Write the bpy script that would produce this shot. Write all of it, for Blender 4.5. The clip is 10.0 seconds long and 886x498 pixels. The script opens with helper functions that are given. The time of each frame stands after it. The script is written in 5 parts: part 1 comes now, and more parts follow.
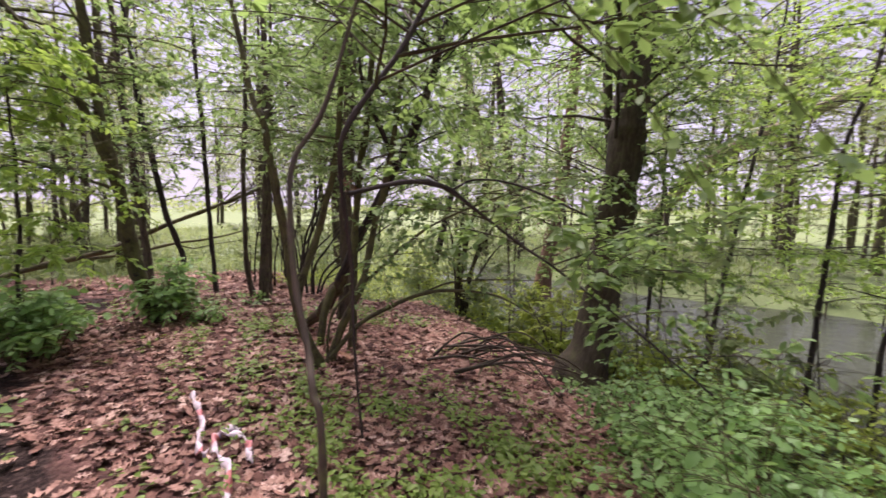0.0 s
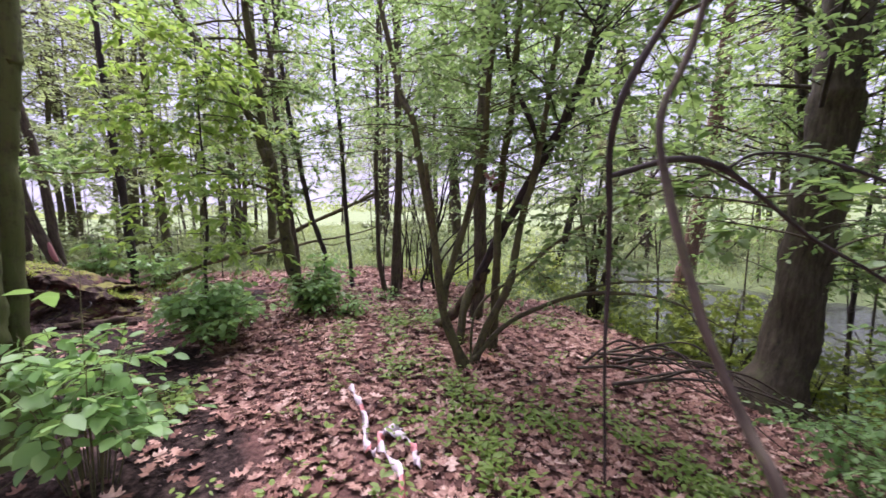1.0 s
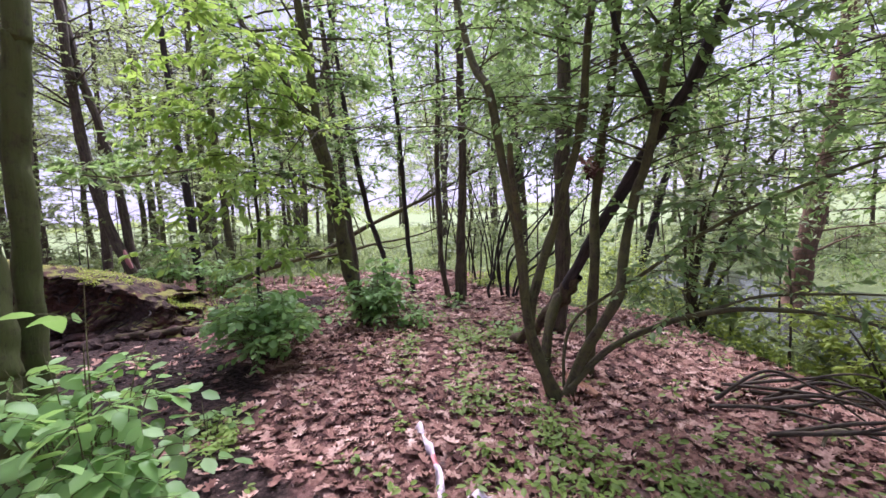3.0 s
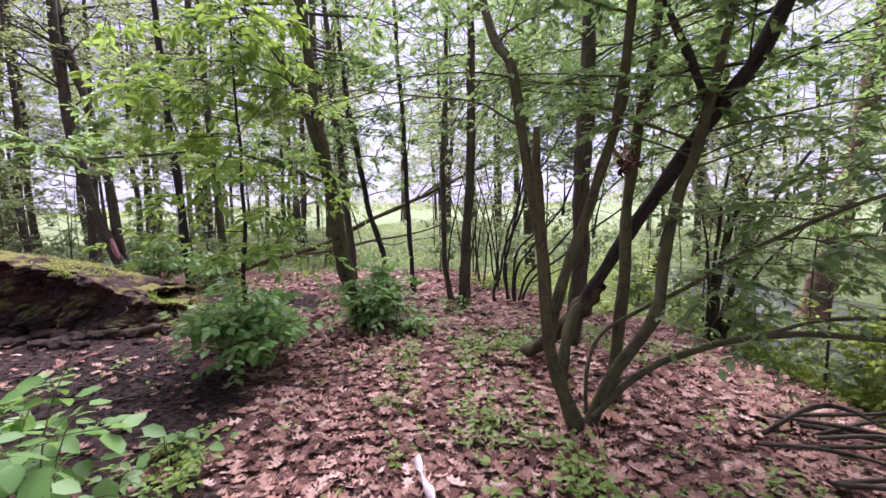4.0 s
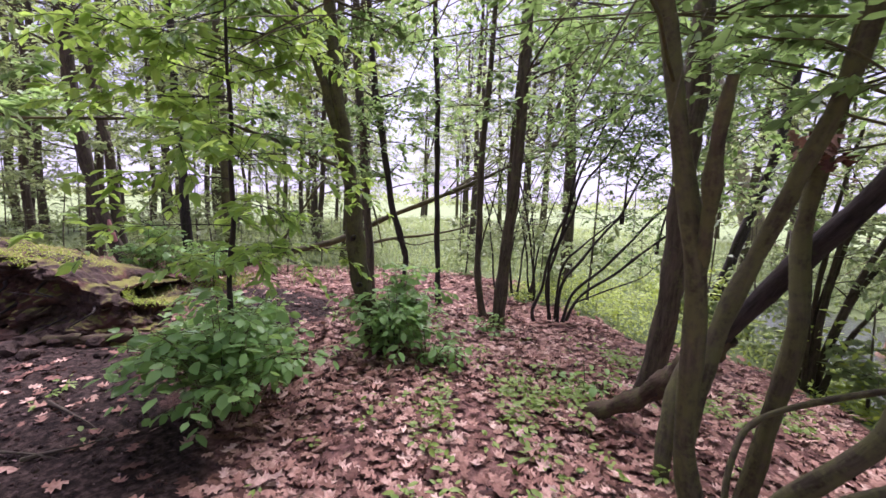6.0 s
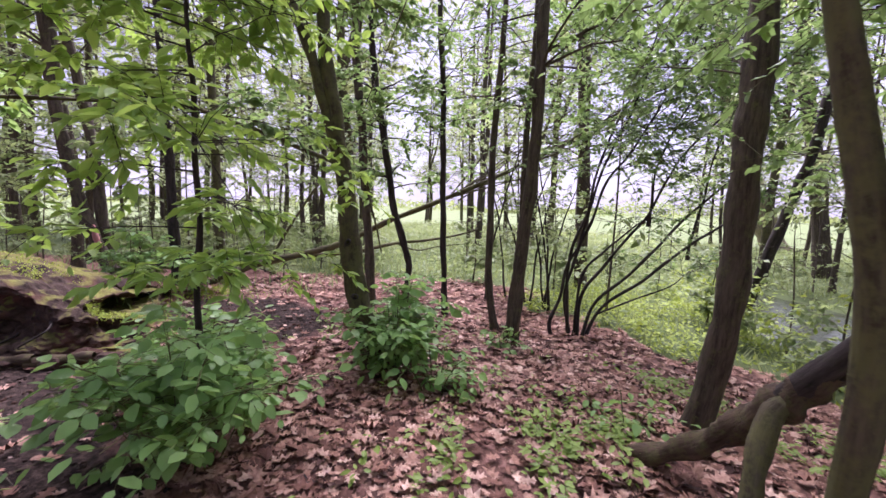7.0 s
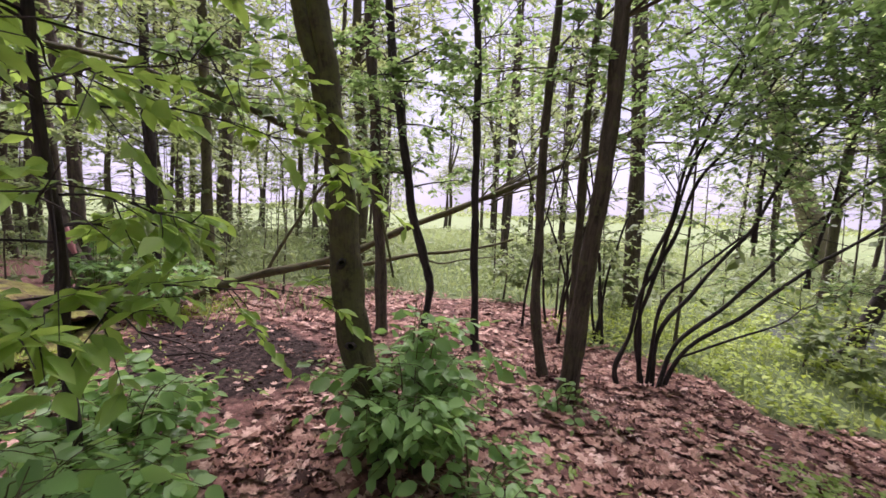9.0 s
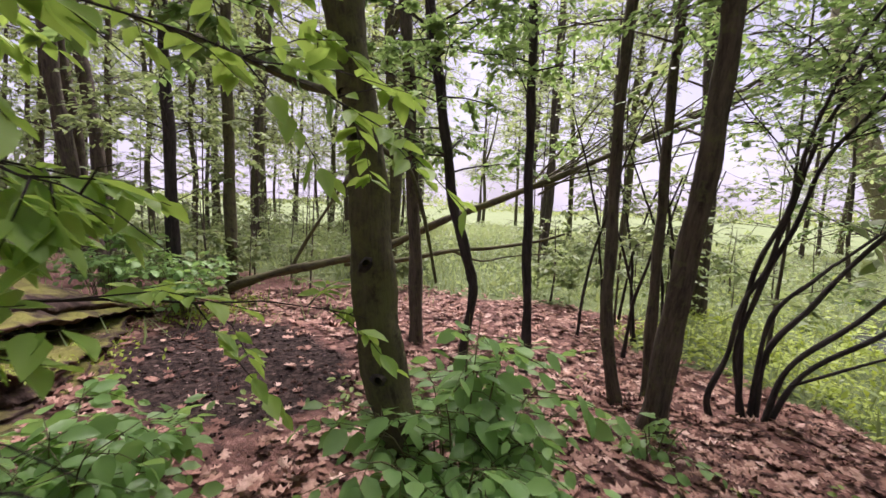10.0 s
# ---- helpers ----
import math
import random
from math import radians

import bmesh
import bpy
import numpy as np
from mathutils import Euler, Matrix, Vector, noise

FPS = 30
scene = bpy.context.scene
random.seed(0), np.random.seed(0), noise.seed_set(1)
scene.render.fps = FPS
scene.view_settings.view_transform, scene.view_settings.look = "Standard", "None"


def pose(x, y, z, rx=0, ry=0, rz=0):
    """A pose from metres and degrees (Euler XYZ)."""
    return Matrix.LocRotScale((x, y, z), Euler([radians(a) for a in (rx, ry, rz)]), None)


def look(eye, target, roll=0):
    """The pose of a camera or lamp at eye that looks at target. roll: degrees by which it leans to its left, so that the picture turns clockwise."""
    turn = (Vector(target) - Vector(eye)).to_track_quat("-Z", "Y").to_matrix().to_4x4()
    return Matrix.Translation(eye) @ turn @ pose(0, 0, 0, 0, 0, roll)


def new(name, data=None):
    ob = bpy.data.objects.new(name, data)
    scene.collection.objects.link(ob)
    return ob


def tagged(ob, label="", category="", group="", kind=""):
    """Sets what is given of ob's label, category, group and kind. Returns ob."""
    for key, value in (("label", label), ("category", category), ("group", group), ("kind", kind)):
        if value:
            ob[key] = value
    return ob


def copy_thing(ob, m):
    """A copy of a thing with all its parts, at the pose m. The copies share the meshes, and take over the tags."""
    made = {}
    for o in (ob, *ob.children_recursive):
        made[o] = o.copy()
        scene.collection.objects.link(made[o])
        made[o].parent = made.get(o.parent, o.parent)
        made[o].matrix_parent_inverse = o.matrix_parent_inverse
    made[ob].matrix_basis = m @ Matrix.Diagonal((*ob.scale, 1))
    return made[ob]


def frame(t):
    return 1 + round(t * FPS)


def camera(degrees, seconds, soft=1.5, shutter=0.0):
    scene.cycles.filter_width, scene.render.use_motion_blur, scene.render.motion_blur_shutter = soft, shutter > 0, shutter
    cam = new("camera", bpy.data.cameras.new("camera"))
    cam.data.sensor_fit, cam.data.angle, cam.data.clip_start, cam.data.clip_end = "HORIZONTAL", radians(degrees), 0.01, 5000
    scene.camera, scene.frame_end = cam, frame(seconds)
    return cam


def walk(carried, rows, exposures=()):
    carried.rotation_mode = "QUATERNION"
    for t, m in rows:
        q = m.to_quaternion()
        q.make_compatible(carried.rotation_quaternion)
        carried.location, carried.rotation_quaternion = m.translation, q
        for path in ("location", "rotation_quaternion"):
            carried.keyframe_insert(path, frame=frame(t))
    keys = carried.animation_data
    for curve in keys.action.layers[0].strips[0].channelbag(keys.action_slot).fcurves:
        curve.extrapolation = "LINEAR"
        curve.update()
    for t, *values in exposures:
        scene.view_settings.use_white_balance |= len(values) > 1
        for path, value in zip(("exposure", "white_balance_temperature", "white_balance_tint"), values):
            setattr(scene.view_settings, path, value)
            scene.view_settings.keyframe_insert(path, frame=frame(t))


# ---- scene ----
cam = camera(93.9, 10.0, 1.5, 0.25)
PATH = [
    (0, (0.347, 0.530, 1.576), (-0.134, 2.462, 1.382), 0.20),
    (0.3, (0.226, 0.573, 1.558), (-0.438, 2.449, 1.360), -0.07),
    (0.5, (0.135, 0.592, 1.556), (-0.613, 2.435, 1.347), -0.38),
    (1, (-0.111, 0.631, 1.559), (-1.061, 2.379, 1.353), -1.21),
    (1.5, (-0.280, 0.696, 1.560), (-1.349, 2.373, 1.346), -2.23),
    (2, (-0.417, 0.802, 1.534), (-1.563, 2.427, 1.321), -2.89),
    (2.5, (-0.544, 0.987, 1.534), (-1.725, 2.588, 1.334), -3.21),
    (2.7, (-0.574, 1.056, 1.523), (-1.756, 2.658, 1.329), -3.11),
    (4, (-0.924, 1.473, 1.500), (-2.105, 3.074, 1.295), -1.21),
    (4.5, (-1.084, 1.693, 1.448), (-2.305, 3.265, 1.249), -0.03),
    (5, (-1.239, 1.903, 1.456), (-2.501, 3.444, 1.276), 0.45),
    (5.2, (-1.315, 1.957, 1.439), (-2.568, 3.505, 1.258), 0.76),
    (6.3, (-1.812, 2.258, 1.546), (-3.056, 3.806, 1.313), 2.15),
    (6.5, (-1.867, 2.360, 1.522), (-3.117, 3.906, 1.302), 1.45),
    (7, (-2.055, 2.529, 1.472), (-3.316, 4.069, 1.271), 1.75),
    (7.5, (-2.268, 2.769, 1.486), (-3.535, 4.308, 1.325), 1.95),
    (8, (-2.438, 2.943, 1.474), (-3.719, 4.471, 1.313), 2.15),
    (8.5, (-2.685, 3.168, 1.440), (-3.963, 4.701, 1.312), 2.55),
    (9, (-2.923, 3.355, 1.459), (-4.249, 4.842, 1.282), 2.62),
    (9.5, (-3.178, 3.549, 1.402), (-4.569, 4.974, 1.219), 2.60),
    (10, (-3.454, 3.756, 1.396), (-4.886, 5.137, 1.190), 2.59),
]
walk(cam, [(t, look(eye, target, roll)) for t, eye, target, roll in PATH], [(0.0, 1.84, 6230, 31), (0.5, 1.96, 5930, 32), (1.5, 2.02, 5580, 32), (2.5, 2.04, 5480, 32), (4.5, 2.04, 5630, 35), (6.5, 2.08, 5680, 35), (7.5, 1.96, 5730, 34), (9.0, 1.85, 5980, 31), (10.0, 1.8, 6180, 27)])

# world, sun, exposure -------------------------------------------------------
world = bpy.data.worlds.new("overcast")
scene.world = world
world.use_nodes = True
wn = world.node_tree.nodes
wl = world.node_tree.links
sky = wn.new("ShaderNodeTexSky")
sky.sky_type = "NISHITA"
sky.sun_disc = False
SUN_EL, SUN_AZ = radians(58), radians(-38)
sky.sun_elevation, sky.sun_rotation = SUN_EL, SUN_AZ
sky.air_density, sky.dust_density, sky.ozone_density = 1.0, 4.0, 1.0
cloud = wn.new("ShaderNodeMix")
cloud.data_type = "RGBA"
cloud.inputs[0].default_value = 0.88
wl.new(sky.outputs[0], cloud.inputs[6])
wco = wn.new("ShaderNodeTexCoord")
wup = wn.new("ShaderNodeSeparateXYZ")
wl.new(wco.outputs["Generated"], wup.inputs[0])
wramp = wn.new("ShaderNodeMapRange")
wramp.inputs["From Min"].default_value, wramp.inputs["From Max"].default_value = 0.0, 0.55
wl.new(wup.outputs[2], wramp.inputs["Value"])
layer = wn.new("ShaderNodeMix")
layer.data_type = "RGBA"
wl.new(wramp.outputs[0], layer.inputs[0])
layer.inputs[6].default_value = (2.75, 2.6, 2.95, 1)
layer.inputs[7].default_value = (1.85, 1.85, 2.45, 1)
puff = wn.new("ShaderNodeTexNoise")
puff.inputs["Scale"].default_value, puff.inputs["Detail"].default_value = 3.5, 5
wl.new(wco.outputs["Generated"], puff.inputs["Vector"])
shade = wn.new("ShaderNodeMapRange")
shade.inputs["From Min"].default_value, shade.inputs["From Max"].default_value = 0.3, 0.7
shade.inputs["To Min"].default_value, shade.inputs["To Max"].default_value = 0.72, 1.28
wl.new(puff.outputs[0], shade.inputs["Value"])
cover = wn.new("ShaderNodeMix")
cover.data_type, cover.blend_type = "RGBA", "MULTIPLY"
cover.inputs[0].default_value = 1.0
wl.new(layer.outputs[2], cover.inputs[6])
wl.new(shade.outputs[0], cover.inputs[7])
wl.new(cover.outputs[2], cloud.inputs[7])
wl.new(cloud.outputs[2], wn["Background"].inputs[0])
wn["Background"].inputs[1].default_value = 0.095

sun = new("sun", bpy.data.lights.new("sun", "SUN"))
sun.data.energy, sun.data.angle, sun.data.color = 5.2, radians(55), (1.0, 0.95, 0.88)
sun.matrix_world = look((-30 * math.sin(-SUN_AZ), 30 * math.cos(SUN_AZ), 30 * math.tan(SUN_EL)), (0, 0, 0))


# materials ------------------------------------------------------------------
def material(name, rough=0.8):
    m = bpy.data.materials.new(name)
    m.use_nodes = True
    n = m.node_tree.nodes
    b = n["Principled BSDF"]
    b.inputs["Roughness"].default_value = rough
    return m, n, m.node_tree.links, b


def noise_tex(n, l, scale, detail=4, coord=None, rough=0.6):
    t = n.new("ShaderNodeTexNoise")
    t.inputs["Scale"].default_value, t.inputs["Detail"].default_value = scale, detail
    t.inputs["Roughness"].default_value = rough
    if coord is not None:
        l.new(coord, t.inputs["Vector"])
    return t


def ramp(n, l, fac, stops):
    r = n.new("ShaderNodeValToRGB")
    while len(r.color_ramp.elements) < len(stops):
        r.color_ramp.elements.new(0.5)
    for e, (p, c) in zip(r.color_ramp.elements, stops):
        e.position, e.color = p, (*c, 1)
    l.new(fac, r.inputs[0])
    return r.outputs[0]


def mix(n, l, fac, a, b):
    x = n.new("ShaderNodeMix")
    x.data_type = "RGBA"
    for v, i in ((fac, 0), (a, 6), (b, 7)):
        if isinstance(v, (int, float)):
            x.inputs[i].default_value = v
        elif isinstance(v, tuple):
            x.inputs[i].default_value = (*v, 1)
        else:
            l.new(v, x.inputs[i])
    return x.outputs[2]


def bump(n, l, height, b, strength=0.5, distance=0.02):
    x = n.new("ShaderNodeBump")
    x.inputs["Strength"].default_value, x.inputs["Distance"].default_value = strength, distance
    l.new(height, x.inputs["Height"])
    l.new(x.outputs[0], b.inputs["Normal"])


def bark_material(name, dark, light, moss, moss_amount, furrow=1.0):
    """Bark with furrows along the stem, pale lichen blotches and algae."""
    m, n, l, b = material(name, 0.9)
    b.inputs["Specular IOR Level"].default_value = 0.2
    at = n.new("ShaderNodeAttribute")
    at.attribute_name = "bark"
    pos = at.outputs["Vector"]
    stretch = n.new("ShaderNodeMapping")
    stretch.inputs["Scale"].default_value = (1, 1, 0.16)
    l.new(pos, stretch.inputs[0])
    fine = noise_tex(n, l, 95, 6, stretch.outputs[0], 0.65)
    broad = noise_tex(n, l, 28, 5, stretch.outputs[0], 0.6)
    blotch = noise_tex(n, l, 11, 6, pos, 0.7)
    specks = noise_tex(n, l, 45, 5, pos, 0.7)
    both = n.new("ShaderNodeMath")
    both.operation = "MULTIPLY_ADD"
    l.new(broad.outputs[0], both.inputs[0])
    both.inputs[1].default_value = 0.6
    half = n.new("ShaderNodeMath")
    half.operation = "MULTIPLY"
    half.inputs[1].default_value = 0.4
    l.new(fine.outputs[0], half.inputs[0])
    l.new(half.outputs[0], both.inputs[2])
    col = ramp(n, l, both.outputs[0], [(0.34, tuple(0.8 * p for p in dark)), (0.5, tuple(0.5 * (p + q) for p, q in zip(dark, light))), (0.68, tuple(1.1 * p for p in light))])
    lichen = ramp(n, l, specks.outputs[0], [(0.62, (0, 0, 0)), (0.72, (0.45, 0.45, 0.45))])
    col = mix(n, l, lichen, col, tuple(min(1, 1.55 * p + 0.006) for p in light))
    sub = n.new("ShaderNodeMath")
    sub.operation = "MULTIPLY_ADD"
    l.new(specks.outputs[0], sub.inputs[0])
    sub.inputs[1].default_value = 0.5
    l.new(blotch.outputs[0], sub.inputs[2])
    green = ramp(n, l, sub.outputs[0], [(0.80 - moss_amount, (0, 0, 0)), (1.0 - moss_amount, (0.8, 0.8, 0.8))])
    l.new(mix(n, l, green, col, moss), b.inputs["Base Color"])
    bump(n, l, both.outputs[0], b, 0.6 * furrow, 0.015)
    return m


def leaf_material(name, dark, light, through_col, rough=0.45, share=0.45):
    """Thin living leaf: each one of its own green, light shining through."""
    m, n, l, b = material(name, rough)
    b.inputs["Specular IOR Level"].default_value = 0.35
    geo = n.new("ShaderNodeNewGeometry")
    info = n.new("ShaderNodeObjectInfo")
    add = n.new("ShaderNodeMath")
    add.operation = "ADD"
    l.new(geo.outputs["Random Per Island"], add.inputs[0])
    l.new(info.outputs["Random"], add.inputs[1])
    wrap = n.new("ShaderNodeMath")
    wrap.operation = "FRACT"
    l.new(add.outputs[0], wrap.inputs[0])
    patch = noise_tex(n, l, 1.3, 3, geo.outputs["Position"])
    a = ramp(n, l, wrap.outputs[0], [(0.0, dark), (1.0, light)])
    col = mix(n, l, patch.outputs[0], a, light)
    l.new(col, b.inputs["Base Color"])
    fine = noise_tex(n, l, 60, 3, geo.outputs["Position"])
    bump(n, l, fine.outputs[0], b, 0.25, 0.004)
    t = n.new("ShaderNodeBsdfTranslucent")
    l.new(mix(n, l, 0.6, col, through_col), t.inputs[0])
    s = n.new("ShaderNodeMixShader")
    s.inputs[0].default_value = share
    l.new(b.outputs[0], s.inputs[1])
    l.new(t.outputs[0], s.inputs[2])
    l.new(s.outputs[0], n["Material Output"].inputs[0])
    return m


def litter_material(name, stops):
    """Dead leaves, each of its own brown, blotched and slightly waxy."""
    m, n, l, b = material(name, 0.8)
    b.inputs["Specular IOR Level"].default_value = 0.2
    geo = n.new("ShaderNodeNewGeometry")
    c = ramp(n, l, geo.outputs["Random Per Island"], stops)
    blot = noise_tex(n, l, 35, 4, geo.outputs["Position"])
    f = ramp(n, l, blot.outputs[0], [(0.35, (0.55, 0.5, 0.48)), (0.65, (1, 1, 1))])
    x = n.new("ShaderNodeMix")
    x.data_type, x.blend_type = "RGBA", "MULTIPLY"
    x.inputs[0].default_value = 1.0
    l.new(c, x.inputs[6])
    l.new(f, x.inputs[7])
    damp = noise_tex(n, l, 1.6, 5, geo.outputs["Position"], 0.7)
    y = n.new("ShaderNodeMix")
    y.data_type, y.blend_type = "RGBA", "MULTIPLY"
    y.inputs[0].default_value = 1.0
    l.new(x.outputs[2], y.inputs[6])
    l.new(ramp(n, l, damp.outputs[0], [(0.38, (0.72, 0.69, 0.69)), (0.56, (1, 1, 1))]), y.inputs[7])
    l.new(y.outputs[2], b.inputs["Base Color"])
    bump(n, l, blot.outputs[0], b, 0.5, 0.006)
    return m


BARK_GREY = bark_material("bark_grey_brown", (0.03, 0.023, 0.018), (0.115, 0.09, 0.068), (0.11, 0.115, 0.045), 0.02)
BARK_DARK = bark_material("bark_dark", (0.014, 0.011, 0.011), (0.058, 0.046, 0.041), (0.045, 0.045, 0.025), -0.05)
TWIG = bark_material("twig_olive", (0.06, 0.055, 0.03), (0.15, 0.14, 0.06), (0.12, 0.14, 0.05), 0.05)
BARK_OAK = bark_material("bark_oak", (0.016, 0.012, 0.008), (0.072, 0.057, 0.036), (0.060, 0.066, 0.022), 0.03)
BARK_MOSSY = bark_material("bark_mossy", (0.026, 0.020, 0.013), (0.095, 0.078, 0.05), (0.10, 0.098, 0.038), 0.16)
BARK_RED = bark_material("bark_reddish", (0.05, 0.028, 0.018), (0.20, 0.12, 0.08), (0.12, 0.11, 0.045), 0.02)
BARK_GREEN = bark_material("bark_green_stained", (0.03, 0.027, 0.014), (0.095, 0.085, 0.045), (0.085, 0.10, 0.032), 0.24)
BARK_ROT = bark_material("bark_rotten", (0.022, 0.014, 0.010), (0.10, 0.068, 0.046), (0.085, 0.085, 0.03), 0.08)
BARK_PALE = bark_material("bark_pale", (0.09, 0.075, 0.05), (0.30, 0.25, 0.17), (0.19, 0.20, 0.07), 0.10)
LEAF_MID = leaf_material("leaf_mid_green", (0.06, 0.122, 0.046), (0.165, 0.26, 0.09), (0.33, 0.47, 0.125), 0.42, 0.53)
LEAF_OAK = leaf_material("leaf_oak", (0.06, 0.122, 0.042), (0.165, 0.26, 0.08), (0.32, 0.46, 0.11), 0.45, 0.52)
LEAF_FRESH = leaf_material("leaf_fresh_green", (0.092, 0.145, 0.052), (0.205, 0.268, 0.105), (0.37, 0.44, 0.155), 0.5, 0.5)
LEAF_SHRUB = leaf_material("leaf_shrub", (0.085, 0.19, 0.058), (0.23, 0.39, 0.12), (0.36, 0.55, 0.12), 0.4, 0.44)
LEAF_BRIGHT = leaf_material("leaf_bright_green", (0.105, 0.22, 0.04), (0.30, 0.45, 0.09), (0.46, 0.61, 0.10), 0.5, 0.44)
LEAF_FAR = leaf_material("leaf_far", (0.10, 0.14, 0.05), (0.19, 0.235, 0.082), (0.34, 0.39, 0.125), 0.6, 0.48)
LEAF_HERB = leaf_material("leaf_herb", (0.08, 0.15, 0.03), (0.21, 0.30, 0.055), (0.32, 0.44, 0.06), 0.5, 0.35)
LEAF_LIME = leaf_material("leaf_lime", (0.16, 0.24, 0.03), (0.30, 0.38, 0.05), (0.40, 0.46, 0.06), 0.6, 0.35)
CRUMB = litter_material("crumbled_leaf", [(0.0, (0.03, 0.02, 0.02)), (0.6, (0.11, 0.07, 0.062)), (1.0, (0.34, 0.24, 0.21))])
LITTER = litter_material("dead_leaf", [(0.0, (0.06, 0.028, 0.022)), (0.2, (0.19, 0.093, 0.068)), (0.5, (0.37, 0.205, 0.152)), (0.85, (0.54, 0.345, 0.265)), (1.0, (0.70, 0.50, 0.405))])


def ground_material():
    """Litter mould, bare dark soil and meadow, by the attributes of the sheet."""
    m, n, l, b = material("ground_mix", 0.95)
    b.inputs["Specular IOR Level"].default_value = 0.12
    pos = n.new("ShaderNodeNewGeometry").outputs["Position"]
    n1, n2, n3 = noise_tex(n, l, 22, 6, pos), noise_tex(n, l, 2.2, 5, pos), noise_tex(n, l, 90, 4, pos)
    n4 = noise_tex(n, l, 0.12, 5, pos)
    mould = ramp(n, l, n1.outputs[0], [(0.3, (0.075, 0.039, 0.032)), (0.55, (0.18, 0.095, 0.077)), (0.75, (0.31, 0.18, 0.147))])
    soil = ramp(n, l, n1.outputs[0], [(0.34, (0.008, 0.005, 0.0045)), (0.5, (0.030, 0.019, 0.016)), (0.68, (0.090, 0.060, 0.049))])
    g1 = ramp(n, l, n1.outputs[0], [(0.3, (0.075, 0.11, 0.038)), (0.7, (0.15, 0.185, 0.07))])
    g2 = ramp(n, l, n4.outputs[0], [(0.35, (0.08, 0.105, 0.045)), (0.65, (0.12, 0.14, 0.066))])
    grass = mix(n, l, 0.5, g1, g2)
    at = []
    for key in ("soil", "grass"):
        a = n.new("ShaderNodeAttribute")
        a.attribute_name = key
        w = n.new("ShaderNodeMath")
        w.operation = "ADD"
        l.new(a.outputs["Fac"], w.inputs[0])
        c = n.new("ShaderNodeMath")
        c.operation = "MULTIPLY_ADD"
        l.new(n2.outputs[0], c.inputs[0])
        c.inputs[1].default_value, c.inputs[2].default_value = 0.9, -0.45
        l.new(c.outputs[0], w.inputs[1])
        at.append(ramp(n, l, w.outputs[0], [(0.4, (0, 0, 0)), (0.6, (1, 1, 1))]))
    col = mix(n, l, at[1], mix(n, l, at[0], mould, soil), grass)
    l.new(col, b.inputs["Base Color"])
    bump(n, l, n3.outputs[0], b, 0.7, 0.02)
    return m


def earth_material(name, dark, light, moss=None):
    m, n, l, b = material(name, 0.95)
    b.inputs["Specular IOR Level"].default_value = 0.12
    pos = n.new("ShaderNodeNewGeometry")
    a, c = noise_tex(n, l, 14, 7, pos.outputs["Position"]), noise_tex(n, l, 3, 4, pos.outputs["Position"])
    col = ramp(n, l, a.outputs[0], [(0.3, dark), (0.75, light)])
    red = ramp(n, l, c.outputs[0], [(0.48, (0, 0, 0)), (0.62, (0.6, 0.6, 0.6))])
    col = mix(n, l, red, col, (1.3 * light[0], 0.95 * light[1], 0.85 * light[2]))
    if moss:
        up = n.new("ShaderNodeSeparateXYZ")
        l.new(pos.outputs["Normal"], up.inputs[0])
        w = n.new("ShaderNodeMath")
        w.operation = "MULTIPLY_ADD"
        l.new(c.outputs[0], w.inputs[0])
        w.inputs[1].default_value = 0.55
        half = n.new("ShaderNodeMath")
        half.operation = "MULTIPLY"
        half.inputs[1].default_value = 0.5
        l.new(up.outputs[2], half.inputs[0])
        l.new(half.outputs[0], w.inputs[2])
        col = mix(n, l, ramp(n, l, w.outputs[0], [(0.66, (0, 0, 0)), (0.78, (1, 1, 1))]), col, moss)
    l.new(col, b.inputs["Base Color"])
    bump(n, l, a.outputs[0], b, 1.0, 0.04)
    return m


EARTH = earth_material("earth_bank", (0.014, 0.009, 0.008), (0.085, 0.058, 0.048))
WATER, _n, _l, _b = material("pond_water", 0.12)
_b.inputs["Base Color"].default_value = (0.035, 0.04, 0.028, 1)
_b.inputs["IOR"].default_value = 1.33
_w = noise_tex(_n, _l, 5, 3, _n.new("ShaderNodeNewGeometry").outputs["Position"])
bump(_n, _l, _w.outputs[0], _b, 0.4, 0.05)


def tape_material():
    m, n, l, b = material("barrier_tape_film", 0.35)
    uv = n.new("ShaderNodeAttribute")
    uv.attribute_name = "along"
    w = n.new("ShaderNodeMath")
    w.operation = "FRACT"
    l.new(uv.outputs["Fac"], w.inputs[0])
    r = ramp(n, l, w.outputs[0], [(0.0, (0.72, 0.60, 0.64)), (0.72, (0.62, 0.20, 0.20))])
    r.node.color_ramp.interpolation = "CONSTANT"
    dirt = noise_tex(n, l, 25, 4, n.new("ShaderNodeNewGeometry").outputs["Position"])
    l.new(mix(n, l, ramp(n, l, dirt.outputs[0], [(0.45, (0, 0, 0)), (0.8, (0.6, 0.6, 0.6))]), r, (0.30, 0.22, 0.19)), b.inputs["Base Color"])
    return m


TAPE = tape_material()
RED_MARK, _n, _l, _b = material("red_paint", 0.7)
_b.inputs["Base Color"].default_value = (0.36, 0.15, 0.14, 1)
WOOD_RAW = bark_material("raw_split_wood", (0.22, 0.10, 0.06), (0.42, 0.24, 0.15), (0.2, 0.14, 0.09), -0.1)


